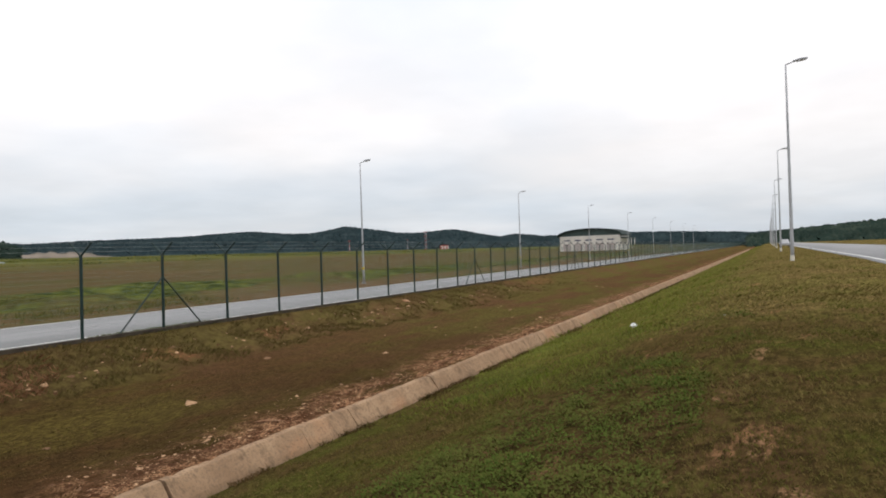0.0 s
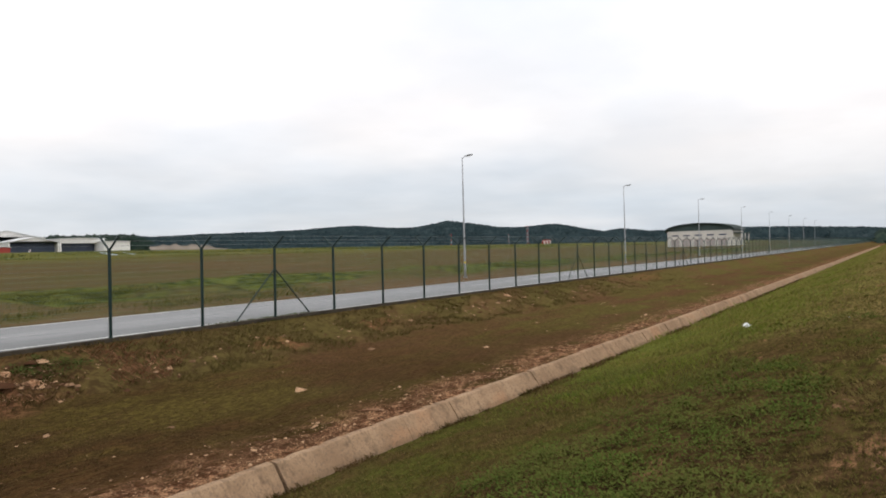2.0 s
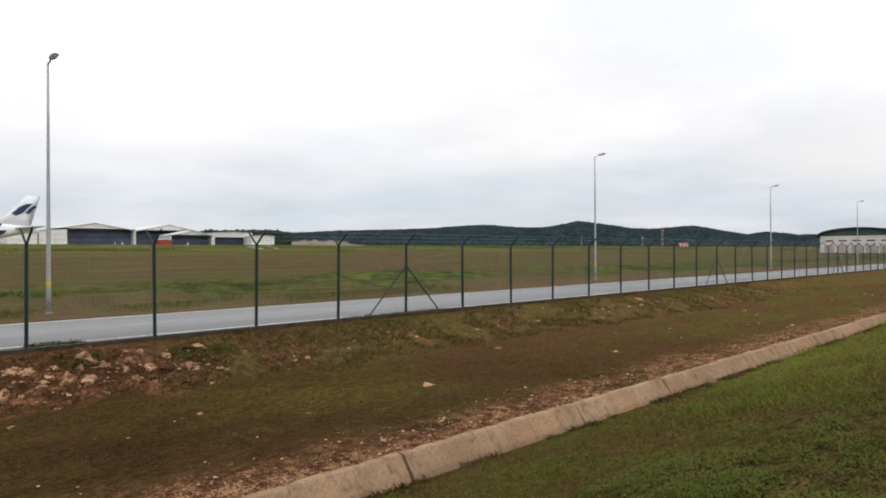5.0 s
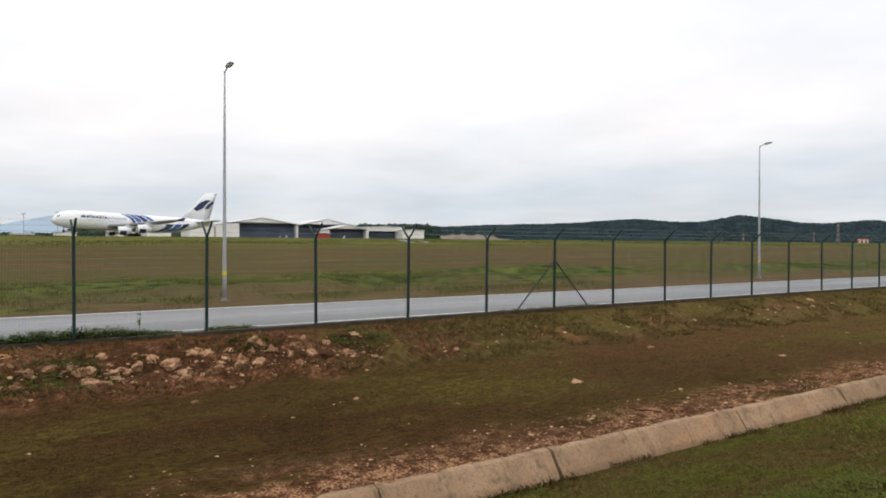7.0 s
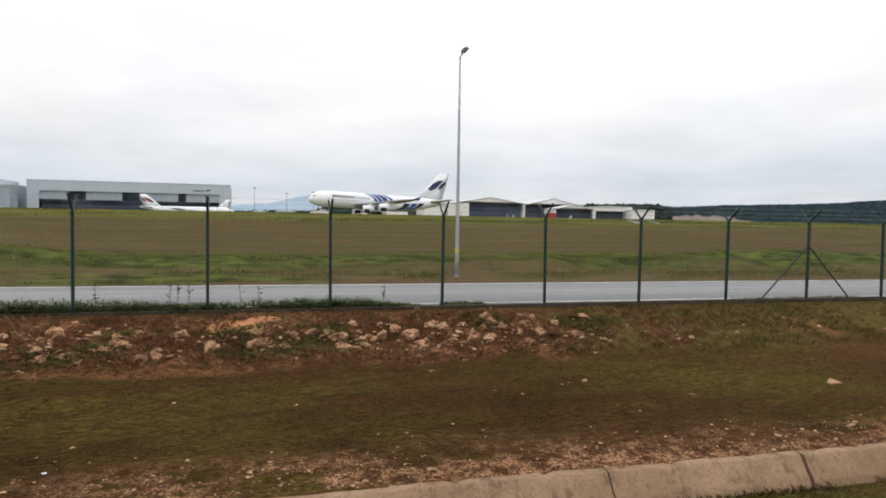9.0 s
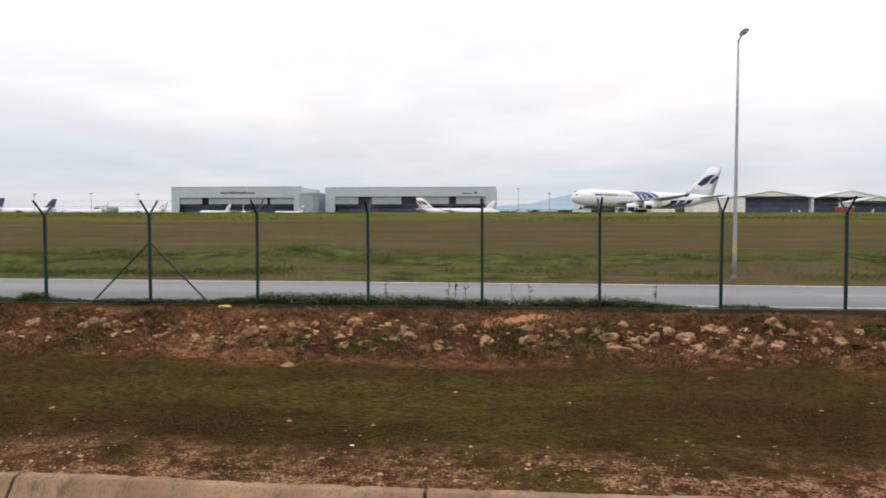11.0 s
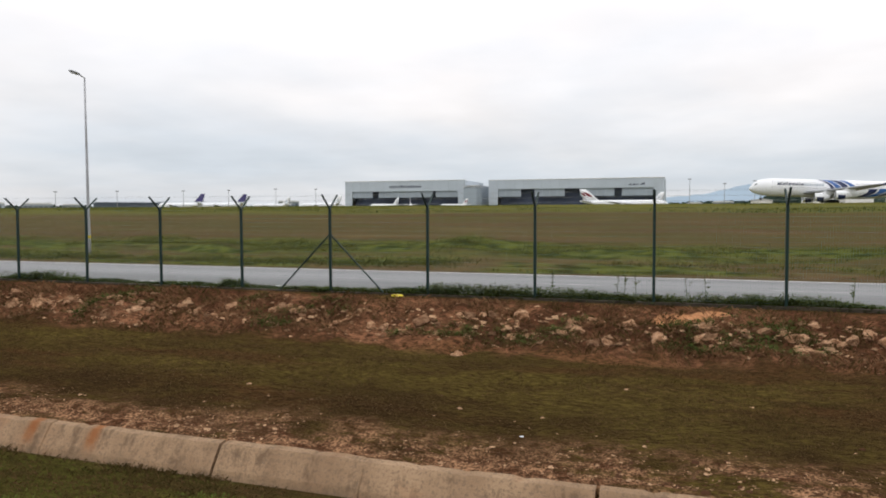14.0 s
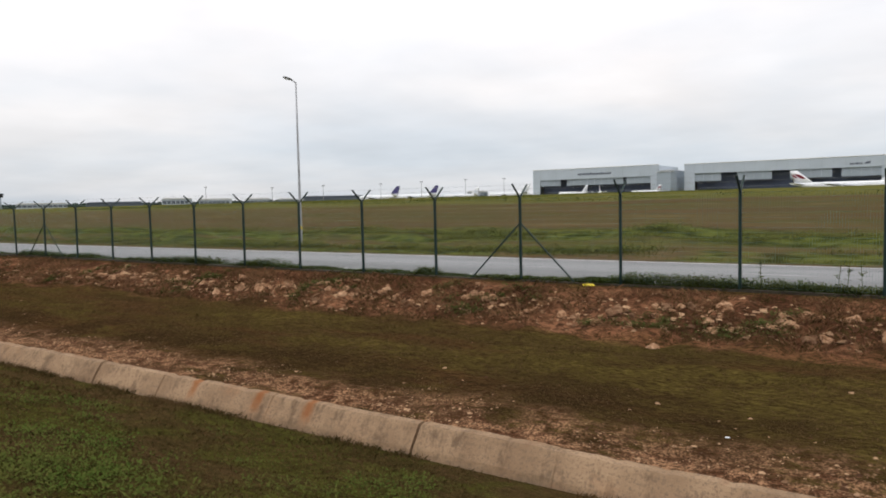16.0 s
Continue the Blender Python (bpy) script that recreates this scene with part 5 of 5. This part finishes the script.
# clusters of blocks along the bank
made = 0
cx = -46.0
while cx < 34 and made < 345:
    dense = cx < -9.5
    cx += rng.uniform(0.3, 0.68) if dense else rng.uniform(4.0, 8.0)
    heart = rng.uniform(-2.15, -1.45)
    for _ in range(rng.randint(2, 6) if dense else 1):
        yy = min(-0.9, heart + rng.gauss(0, 0.28))
        rock(cx + rng.gauss(0, 0.28), yy, rng.choice((0.09, 0.12, 0.15, 0.18, 0.22, 0.27, 0.34)) if dense else rng.choice((0.08, 0.12, 0.15)), "rough pale orange stone half buried in the bank", "stones in the bank")
        made += 1
for x, y, s in ((14.6, -1.25, 0.34), (-11.37, -1.5, 0.28), (-13.4, -4.2, 0.16), (-22.0, -3.6, 0.22)):
    rock(x, y, s, "single pale stone on the turf", "stones on the turf")

# loose stones and gravel on the washed strip and the turf
G = np.random.default_rng(31)


def scatter_stones(name, label, xs, ys, sizes, material):
    n = len(xs)
    base = np.array([(1, 0, 0), (0.3, 0.9, 0.1), (-0.8, 0.6, 0), (-0.9, -0.5, 0.1), (0.2, -1, 0), (0.55, 0.25, 0.42), (-0.35, 0.4, 0.46), (-0.2, -0.5, 0.4)])
    tris = np.array([(0, 1, 5), (1, 2, 6), (1, 6, 5), (2, 3, 6), (3, 7, 6), (3, 4, 7), (4, 0, 5), (4, 5, 7), (5, 6, 7)])
    turn = G.uniform(0, 6.28, n)
    jig = base[None] * G.uniform(0.6, 1.35, (n, 8, 1))
    px = (jig[..., 0] * np.cos(turn)[:, None] - jig[..., 1] * np.sin(turn)[:, None]) * sizes[:, None]
    py = (jig[..., 0] * np.sin(turn)[:, None] + jig[..., 1] * np.cos(turn)[:, None]) * sizes[:, None]
    z = land(xs, ys)
    v = np.stack([xs[:, None] + px, ys[:, None] + py, z[:, None] - 0.15 * sizes[:, None] + jig[..., 2] * sizes[:, None]], -1).reshape(-1, 3)
    f = (tris[None] + (np.arange(n) * 8)[:, None, None]).reshape(-1, 3)
    return tagged(arrays(name, v, f, material), label, "stones", kind="stuff")


n = 26000
xs = G.uniform(-55, 45, n)
keep = smooth_noise(xs * 0.5, xs * 0, 41) > -0.22 + G.normal(0, 0.1, n)
xs = xs[keep]
scatter_stones("gravel", "loose orange gravel along the drain", xs, -10.0 + np.abs(G.normal(0, 0.62, len(xs))), 0.005 + G.exponential(0.0085, len(xs)), M_GRAVEL)
n = 260
xs = G.uniform(-50, 40, n)
scatter_stones("stone_litter", "pale stones strewn over the turf", xs, -9.4 + G.beta(1.1, 2.4, n) * 6.5, 0.012 + G.exponential(0.020, n), M_GRAVEL)
n = 9600
xs = np.concatenate([G.uniform(-60, -8, 8800), G.uniform(-8, 30, 800)])
scatter_stones("rubble", "crumbled stone and clods on the bank", xs, G.triangular(-3.1, -2.0, -0.6, n), 0.012 + G.exponential(0.026, n), M_GRAVEL)


# ---- grass and weeds ----
def blades(name, label, xs, ys, height, width, lean, material, lift=0.0):
    """Single bent blades, each one loose triangle pair."""
    n = len(xs)
    z = land(xs, ys) + lift
    a = G.uniform(0, 6.28, n)
    b = a + G.normal(1.57, 0.5, n)
    h = height
    dx, dy = np.cos(a) * width / 2, np.sin(a) * width / 2
    lx, ly = np.cos(b) * lean * h, np.sin(b) * lean * h
    p0 = np.stack([xs - dx, ys - dy, z - 0.01], -1)
    p1 = np.stack([xs + dx, ys + dy, z - 0.01], -1)
    p2 = np.stack([xs + dx * 0.6 + lx * 0.35, ys + dy * 0.6 + ly * 0.35, z + h * 0.62], -1)
    p3 = np.stack([xs + lx, ys + ly, z + h], -1)
    v = np.stack([p0, p1, p2, p3], 1).reshape(-1, 3)
    k = np.arange(n) * 4
    f = np.concatenate([np.stack([k, k + 1, k + 2], -1), np.stack([k, k + 2, k + 3], -1)])
    return tagged(arrays(name, v, f, material), label, "grass", kind="stuff")


def tufted(n, x0, x1, y0, y1, scale, seed, thresh):
    xs, ys = G.uniform(x0, x1, n), G.uniform(y0, y1, n)
    keep = smooth_noise(xs * scale, ys * scale, seed) + 0.6 * smooth_noise(xs * scale * 3.1, ys * scale * 3.1, seed + 1) > thresh
    return xs[keep], ys[keep]


# nearer slope, thinning out with distance from the trodden spot
def around(n, az0, az1, r0, r1):
    a, r = np.radians(G.uniform(az0, az1, n)), np.exp(G.uniform(math.log(r0), math.log(r1), n))
    return HOME[0] + r * np.sin(a), HOME[1] + r * np.cos(a), r


xs, ys, rs = around(540000, -75, 112, 2.3, 120)
mat = np.clip(1.3 - ((xs + 10.2) / 4.6) ** 2 - ((ys + 16.0) / 1.3) ** 2, 0, 1)
keep = (G.uniform(0, 1, len(xs)) > 0.92 * mat) & (ys < -11.27) & (ys > -22.4) & (smooth_noise(xs * 0.55, ys * 0.55, 51) + 0.6 * smooth_noise(xs * 1.7, ys * 1.7, 52) + 0.4 * smooth_noise(xs * 6, ys * 6, 50) > -0.16 + G.normal(0, 0.12, len(xs)))
xs, ys, rs = xs[keep], ys[keep], rs[keep]
size = np.clip(rs / 9, 0.75, 4.0)
tallness = 0.7 + 1.2 * np.clip(smooth_noise(xs * 0.35, ys * 0.35, 56) + 0.3, 0, 1)
along = xs + 5 * smooth_noise(xs * 0.3, ys * 0.3, 59)
lush = np.clip((xs + 8 + 3 * smooth_noise(xs * 0.5, ys * 0.5, 81)) / 4, 0, 1) * np.clip((ys + 17.9 + 2.0 * smooth_noise(xs * 0.3, ys * 0.4, 82)) / 2.0, 0, 1)
lush = lush * np.clip(0.95 + 1.1 * smooth_noise(xs * 0.25, ys * 0.5, 85) + 0.6 * smooth_noise(xs * 1.1, ys * 1.6, 86), 0, 1)
tallness = tallness * (1 + 0.8 * lush)
hs, wd, ln = G.uniform(0.012, 0.042, len(xs)) * np.sqrt(size) * tallness, G.uniform(0.004, 0.009, len(xs)) * size * (1 - 0.35 * lush), G.uniform(0.5, 1.9, len(xs)) * (1 - 0.55 * lush)
fresh = lush > G.uniform(0.1, 0.9, len(xs))
for k, mt, lb in ((fresh, M_GRASS, "longer fresh green grass on the slope"), (~fresh & (along > -15.5), M_THIN, "thin trodden green grass on the slope"),
                  (~fresh & (along <= -15.5), M_MIXED, "thin brown and green grass on the slope")):
    blades("grass", lb, xs[k], ys[k], hs[k], wd[k], ln[k], mt)
# edge of the drain
xs = G.uniform(-45, 45, 30000)
ys = -11.30 - np.abs(G.normal(0, 0.16, len(xs)))
keep = smooth_noise(xs * 1.1, ys * 0, 53) + 0.5 * smooth_noise(xs * 4, ys * 0, 58) > -0.12
xs, ys = xs[keep], ys[keep]
blades("grass", "longer grass overhanging the drain", xs, ys, G.uniform(0.02, 0.085, len(xs)), G.uniform(0.005, 0.014, len(xs)), G.uniform(0.3, 1.1, len(xs)), M_MIXED)
# flat turf
xs, ys, rs = around(520000, -75, 85, 8.5, 90)
keep = (ys < -2.9) & (ys > -9.5) & (G.uniform(-9.6, -6.2, len(ys)) < ys) & (smooth_noise(xs * 0.6, ys * 0.9, 54) + 0.6 * smooth_noise(xs * 2.3, ys * 2.3, 57) > -0.16 + G.normal(0, 0.12, len(xs)))
xs, ys, rs = xs[keep], ys[keep], rs[keep]
blades("grass", "thin dry turf below the bank", xs, ys, G.uniform(0.008, 0.03, len(xs)), G.uniform(0.005, 0.010, len(xs)) * np.clip(rs / 12, 0.8, 3.0), G.uniform(0.8, 2.4, len(xs)), M_DRY)
# bank
xs, ys = tufted(190000, -60, 60, -3.2, -0.3, 0.9, 55, -0.08)
keep = G.uniform(0, 1, len(xs)) < np.where(xs > -7, np.clip((50 - xs) / 80, 0, 0.55), 0.4)
xs, ys = xs[keep], ys[keep]
for k, mt, lb in ((xs < -6.5, M_MIXED, "rough grass between the stones of the bank"), (xs >= -6.5, M_BANK, "rough dark olive grass over the turfed bank")):
    m = int(k.sum())
    blades("grass", lb, xs[k], ys[k], G.uniform(0.03, 0.14, m), G.uniform(0.007, 0.015, m), G.uniform(0.3, 1.2, m), mt)


# withered stalks among the stones
xs, ys = tufted(40000, -60, -5, -2.9, -0.5, 1.1, 75, 0.10)
blades("withered_grass", "withered brown stalks between the stones of the bank", xs, ys, G.uniform(0.04, 0.15, len(xs)), G.uniform(0.006, 0.012, len(xs)), G.uniform(0.5, 1.8, len(xs)), M_STRAW)
# low growth along the foot of the fence
xs = G.uniform(-80, -4, 80000)
ys = 0.10 + np.abs(G.normal(0, 0.45, len(xs)))
rise = np.clip(0.55 + smooth_noise(xs * 0.4, xs * 0, 76) + 0.7 * smooth_noise(xs * 1.6, xs * 0, 77), 0.12, 1.3) * np.clip((-9 - xs) / 7, 0.18, 1.0)
blades("grass", "dark green grass along the foot of the fence", xs, ys, rise * G.uniform(0.04, 0.17, len(xs)), G.uniform(0.008, 0.018, len(xs)), G.uniform(0.2, 0.9, len(xs)), M_TUFT)


def leaves(name, label, xs, ys, tall, size, material, per=14, spread_r=0.12):
    """Clumps of small pointed leaves."""
    n = len(xs) * per
    cx, cy = np.repeat(xs, per), np.repeat(ys, per)
    tl = np.repeat(tall, per)
    r = np.abs(G.normal(0, spread_r, n))
    a = G.uniform(0, 6.28, n)
    px, py = cx + r * np.cos(a), cy + r * np.sin(a)
    z = land(cx, cy) + tl * G.beta(1.6, 1.3, n) * np.exp(-r * r / (2 * spread_r * spread_r * 2))
    s = size * G.uniform(0.6, 1.4, n)
    d = np.stack([np.cos(a), np.sin(a), G.uniform(-0.3, 0.9, n)], -1)
    side = np.stack([-np.sin(a), np.cos(a), G.uniform(-0.3, 0.3, n)], -1)
    p = np.stack([px, py, z], -1)
    v = np.stack([p, p + d * s[:, None] * 0.5 + side * s[:, None] * 0.28, p + d * s[:, None], p + d * s[:, None] * 0.5 - side * s[:, None] * 0.28], 1).reshape(-1, 3)
    k = np.arange(n) * 4
    return tagged(arrays(name, v, np.stack([k, k + 1, k + 2, k + 3], -1), material), label, "weeds", kind="stuff")


# creeping plants grow in a few loose mats
CREEPERS = ((-11.6, -15.9, 0.6, 200), (-12.2, -16.8, 0.4, 70), (-11.0, -15.2, 0.5, 150), (-8.4, -16.4, 0.6, 90), (-6.8, -16.0, 0.7, 80), (-23.6, -15.2, 0.6, 300), (-25.0, -14.4, 0.5, 120))
xs, ys = tufted(9000, -32, 2, -17.8, -12.4, 0.6, 61, 0.29)
for cx, cy, sd, k in CREEPERS:
    xs, ys = np.concatenate([xs, G.normal(cx, sd, k)]), np.concatenate([ys, G.normal(cy, sd * 0.7, k)])
leaves("weeds", "low bright green weeds in the grass", xs, ys, G.uniform(0.03, 0.11, len(xs)), 0.028, M_WEED, 20, 0.12)
# a broad matted patch of creepers on the slope
xs, ys = G.uniform(-15.5, -4.5, 5200), G.uniform(-18.0, -13.6, 5200)
keep = (((xs + 10.2) / 5.0) ** 2 + ((ys + 16.0) / 1.5) ** 2 < 1) & (smooth_noise(xs * 1.3, ys * 2.2, 83) + 0.6 * smooth_noise(xs * 4, ys * 5, 84) > 0.06)
xs, ys = xs[keep], ys[keep]
leaves("weeds", "matted dark green creepers over bare soil", xs, ys, G.uniform(0.03, 0.12, len(xs)), 0.026, M_WEED, 20, 0.12)
xs, ys = G.uniform(-75, 3, 4200), np.abs(G.normal(0.18, 0.42, 4200)) + 0.08
keep = smooth_noise(xs * 0.35, ys * 0, 62) + 0.6 * smooth_noise(xs * 1.3, ys * 0, 65) > np.where(xs > -10, 0.15, -0.25)
xs, ys = xs[keep], ys[keep]
tall = (0.09 + 0.32 * np.clip(smooth_noise(xs * 0.55, xs * 0, 63) + 0.35, 0, 1)) * np.clip((-6 - xs) / 8, 0.3, 1.0)
leaves("weeds", "dark green weeds along the foot of the fence", xs, ys, tall * G.uniform(0.5, 1.2, len(xs)), 0.055, M_TUFT, 60, 0.17)
xs, ys = G.uniform(-50, -7, 2600), G.uniform(-2.7, -0.9, 2600)
keep = smooth_noise(xs * 0.8, ys * 0.8, 64) > 0.17
leaves("weeds", "green weeds among the bank stones", xs[keep], ys[keep], G.uniform(0.06, 0.22, int(keep.sum())), 0.055, M_TUFT, 24, 0.14)
# tall stalks by one fence post
bm = bmesh.new()
for x in (-18.95, -18.75, -18.45, -17.2, -16.75, -20.6, -13.5):
    tall_z = rng.uniform(0.5, 0.85)
    tube(bm, (x, 0.5, -0.05), (x + rng.uniform(-0.08, 0.08), 0.5, tall_z), 0.008, 0.005, 5)
    for k in range(12):
        zz = tall_z * rng.uniform(0.2, 1.0)
        a = rng.uniform(0, 6.28)
        p = Vector((x, 0.5, zz))
        d = Vector((math.cos(a), math.sin(a), 0.3)) * rng.uniform(0.09, 0.16)
        q = Vector((-d.y, d.x, 0)) * 0.3
        bm.faces.new([bm.verts.new(c) for c in (p, p + d * 0.5 + q, p + d, p + d * 0.5 - q)])
ob = part("weed_stalks", bm, M_TUFT)
tagged(ob, "thin tall weed stalks growing through the fence", "weeds", kind="stuff")
# rank grass of the airfield ditch
xs = np.concatenate([G.uniform(-170, 260, 9000), G.uniform(-110, 20, 2500)])
ys = np.concatenate([G.normal(25.5, 2.6, 9000), G.normal(15.6, 1.3, 2500)])
keep = (smooth_noise(xs * 0.09, ys * 0.2, 71) + 0.5 * smooth_noise(xs * 0.35, ys * 0.4, 72) > -0.02) & (ys > 10.5)
xs, ys = xs[keep], ys[keep]
xs, ys = np.repeat(xs, 14) + G.normal(0, 0.5, len(xs) * 14), np.repeat(ys, 14) + G.normal(0, 0.45, len(ys) * 14)
cxs = np.concatenate([G.uniform(-120, 120, 4200), G.uniform(-75, -14, 1500)])
cys = np.concatenate([G.normal(26.0, 1.7, 4200), G.normal(15.8, 1.0, 1500)])
keep = (smooth_noise(cxs * 0.09, cys * 0.2, 71) + 0.6 * smooth_noise(cxs * 0.35, cys * 0.4, 72) > 0.10) & (cys > 11.5)
rank_x, rank_y = cxs[keep], cys[keep]
blades("rank_grass", "lush green grass in the airfield ditch", xs, ys, G.uniform(0.05, 0.20, len(xs)), G.uniform(0.012, 0.032, len(xs)), G.uniform(0.2, 0.9, len(xs)), M_FIELDWEED)
leaves("rank_weeds", "bushy green weeds in the airfield ditch", rank_x, rank_y, G.uniform(0.12, 0.5, len(rank_x)), 0.065, M_RANK, 110, 0.6)
xs, ys = G.uniform(-300, 420, 5200), G.uniform(100, 172, 5200)
keep = smooth_noise(xs * 0.03, ys * 0.09, 73) + 0.5 * smooth_noise(xs * 0.12, ys * 0.2, 74) > 0.02
xs, ys = np.repeat(xs[keep], 16) + G.normal(0, 3.0, int(keep.sum()) * 16), np.repeat(ys[keep], 16) + G.normal(0, 1.0, int(keep.sum()) * 16)
blades("rank_grass", "dark green rank grass along the crest", xs, ys, G.uniform(0.10, 0.40, len(xs)), G.uniform(0.05, 0.14, len(xs)), G.uniform(0.3, 1.2, len(xs)), M_WEED)


# ---- litter ----
def crumple(name, label, x, y, s, material, category, flat=0.35, z=None):
    bm = bmesh.new()
    bmesh.ops.create_icosphere(bm, subdivisions=3, radius=0.5)
    for vert in bm.verts:
        p = vert.co
        k = 1 + 0.9 * noise.noise(p * 3.1 + Vector((x, y, 0))) + 0.4 * noise.noise(p * 8 + Vector((y, x, 0)))
        vert.co = Vector((p.x * 1.5 * s[0], p.y * s[1], (p.z * k * flat) * s[1])) * (0.7 + 0.3 * k)
    ob = part(name, bm, material)
    ob.matrix_world = pose(x, y, (land_at(x, y) if z is None else z) + 0.10 * s[1], 0, 0, x * 37)
    return tagged(ob, label, category)


crumple("plastic_bag", "crumpled yellow plastic sheet at the foot of the fence", -24.8, -0.28, (0.30, 0.20), M_YELLOW, "litter", 0.35)
crumple("plastic_bag", "crumpled white plastic bag on the slope", 1.65, -14.84, (0.17, 0.15), M_LITTER, "litter", 0.7)
for x, y in ((-1.2, -17.2), (-19.5, -8.6)):
    crumple("paper_scrap", "small scrap of white paper on the turf", x, y, (0.045, 0.04), M_LITTER, "litter", 0.4)
crumple("flat_stone", "flat pale stone slab lying on the turf", -6.35, -9.38, (0.32, 0.12), M_ROCK, "stone", 0.3)
bm = bmesh.new()
prev = Vector((0, 0, 0))
for k in range(6):
    nxt = prev + Vector((-0.012 * k, -0.004 * k, 0.055 - 0.005 * k))
    tube(bm, prev, nxt, 0.007 - 0.0009 * k, 0.0062 - 0.0009 * k, 6, False)
    prev = nxt
stalk = part("grass_stalk", bm, M_FIELDWEED)
stalk.matrix_world = pose(-21.8, -15.5, land_at(-21.8, -15.5) - 0.01)
tagged(stalk, "single pale green bent grass stalk on the slope", "weeds")
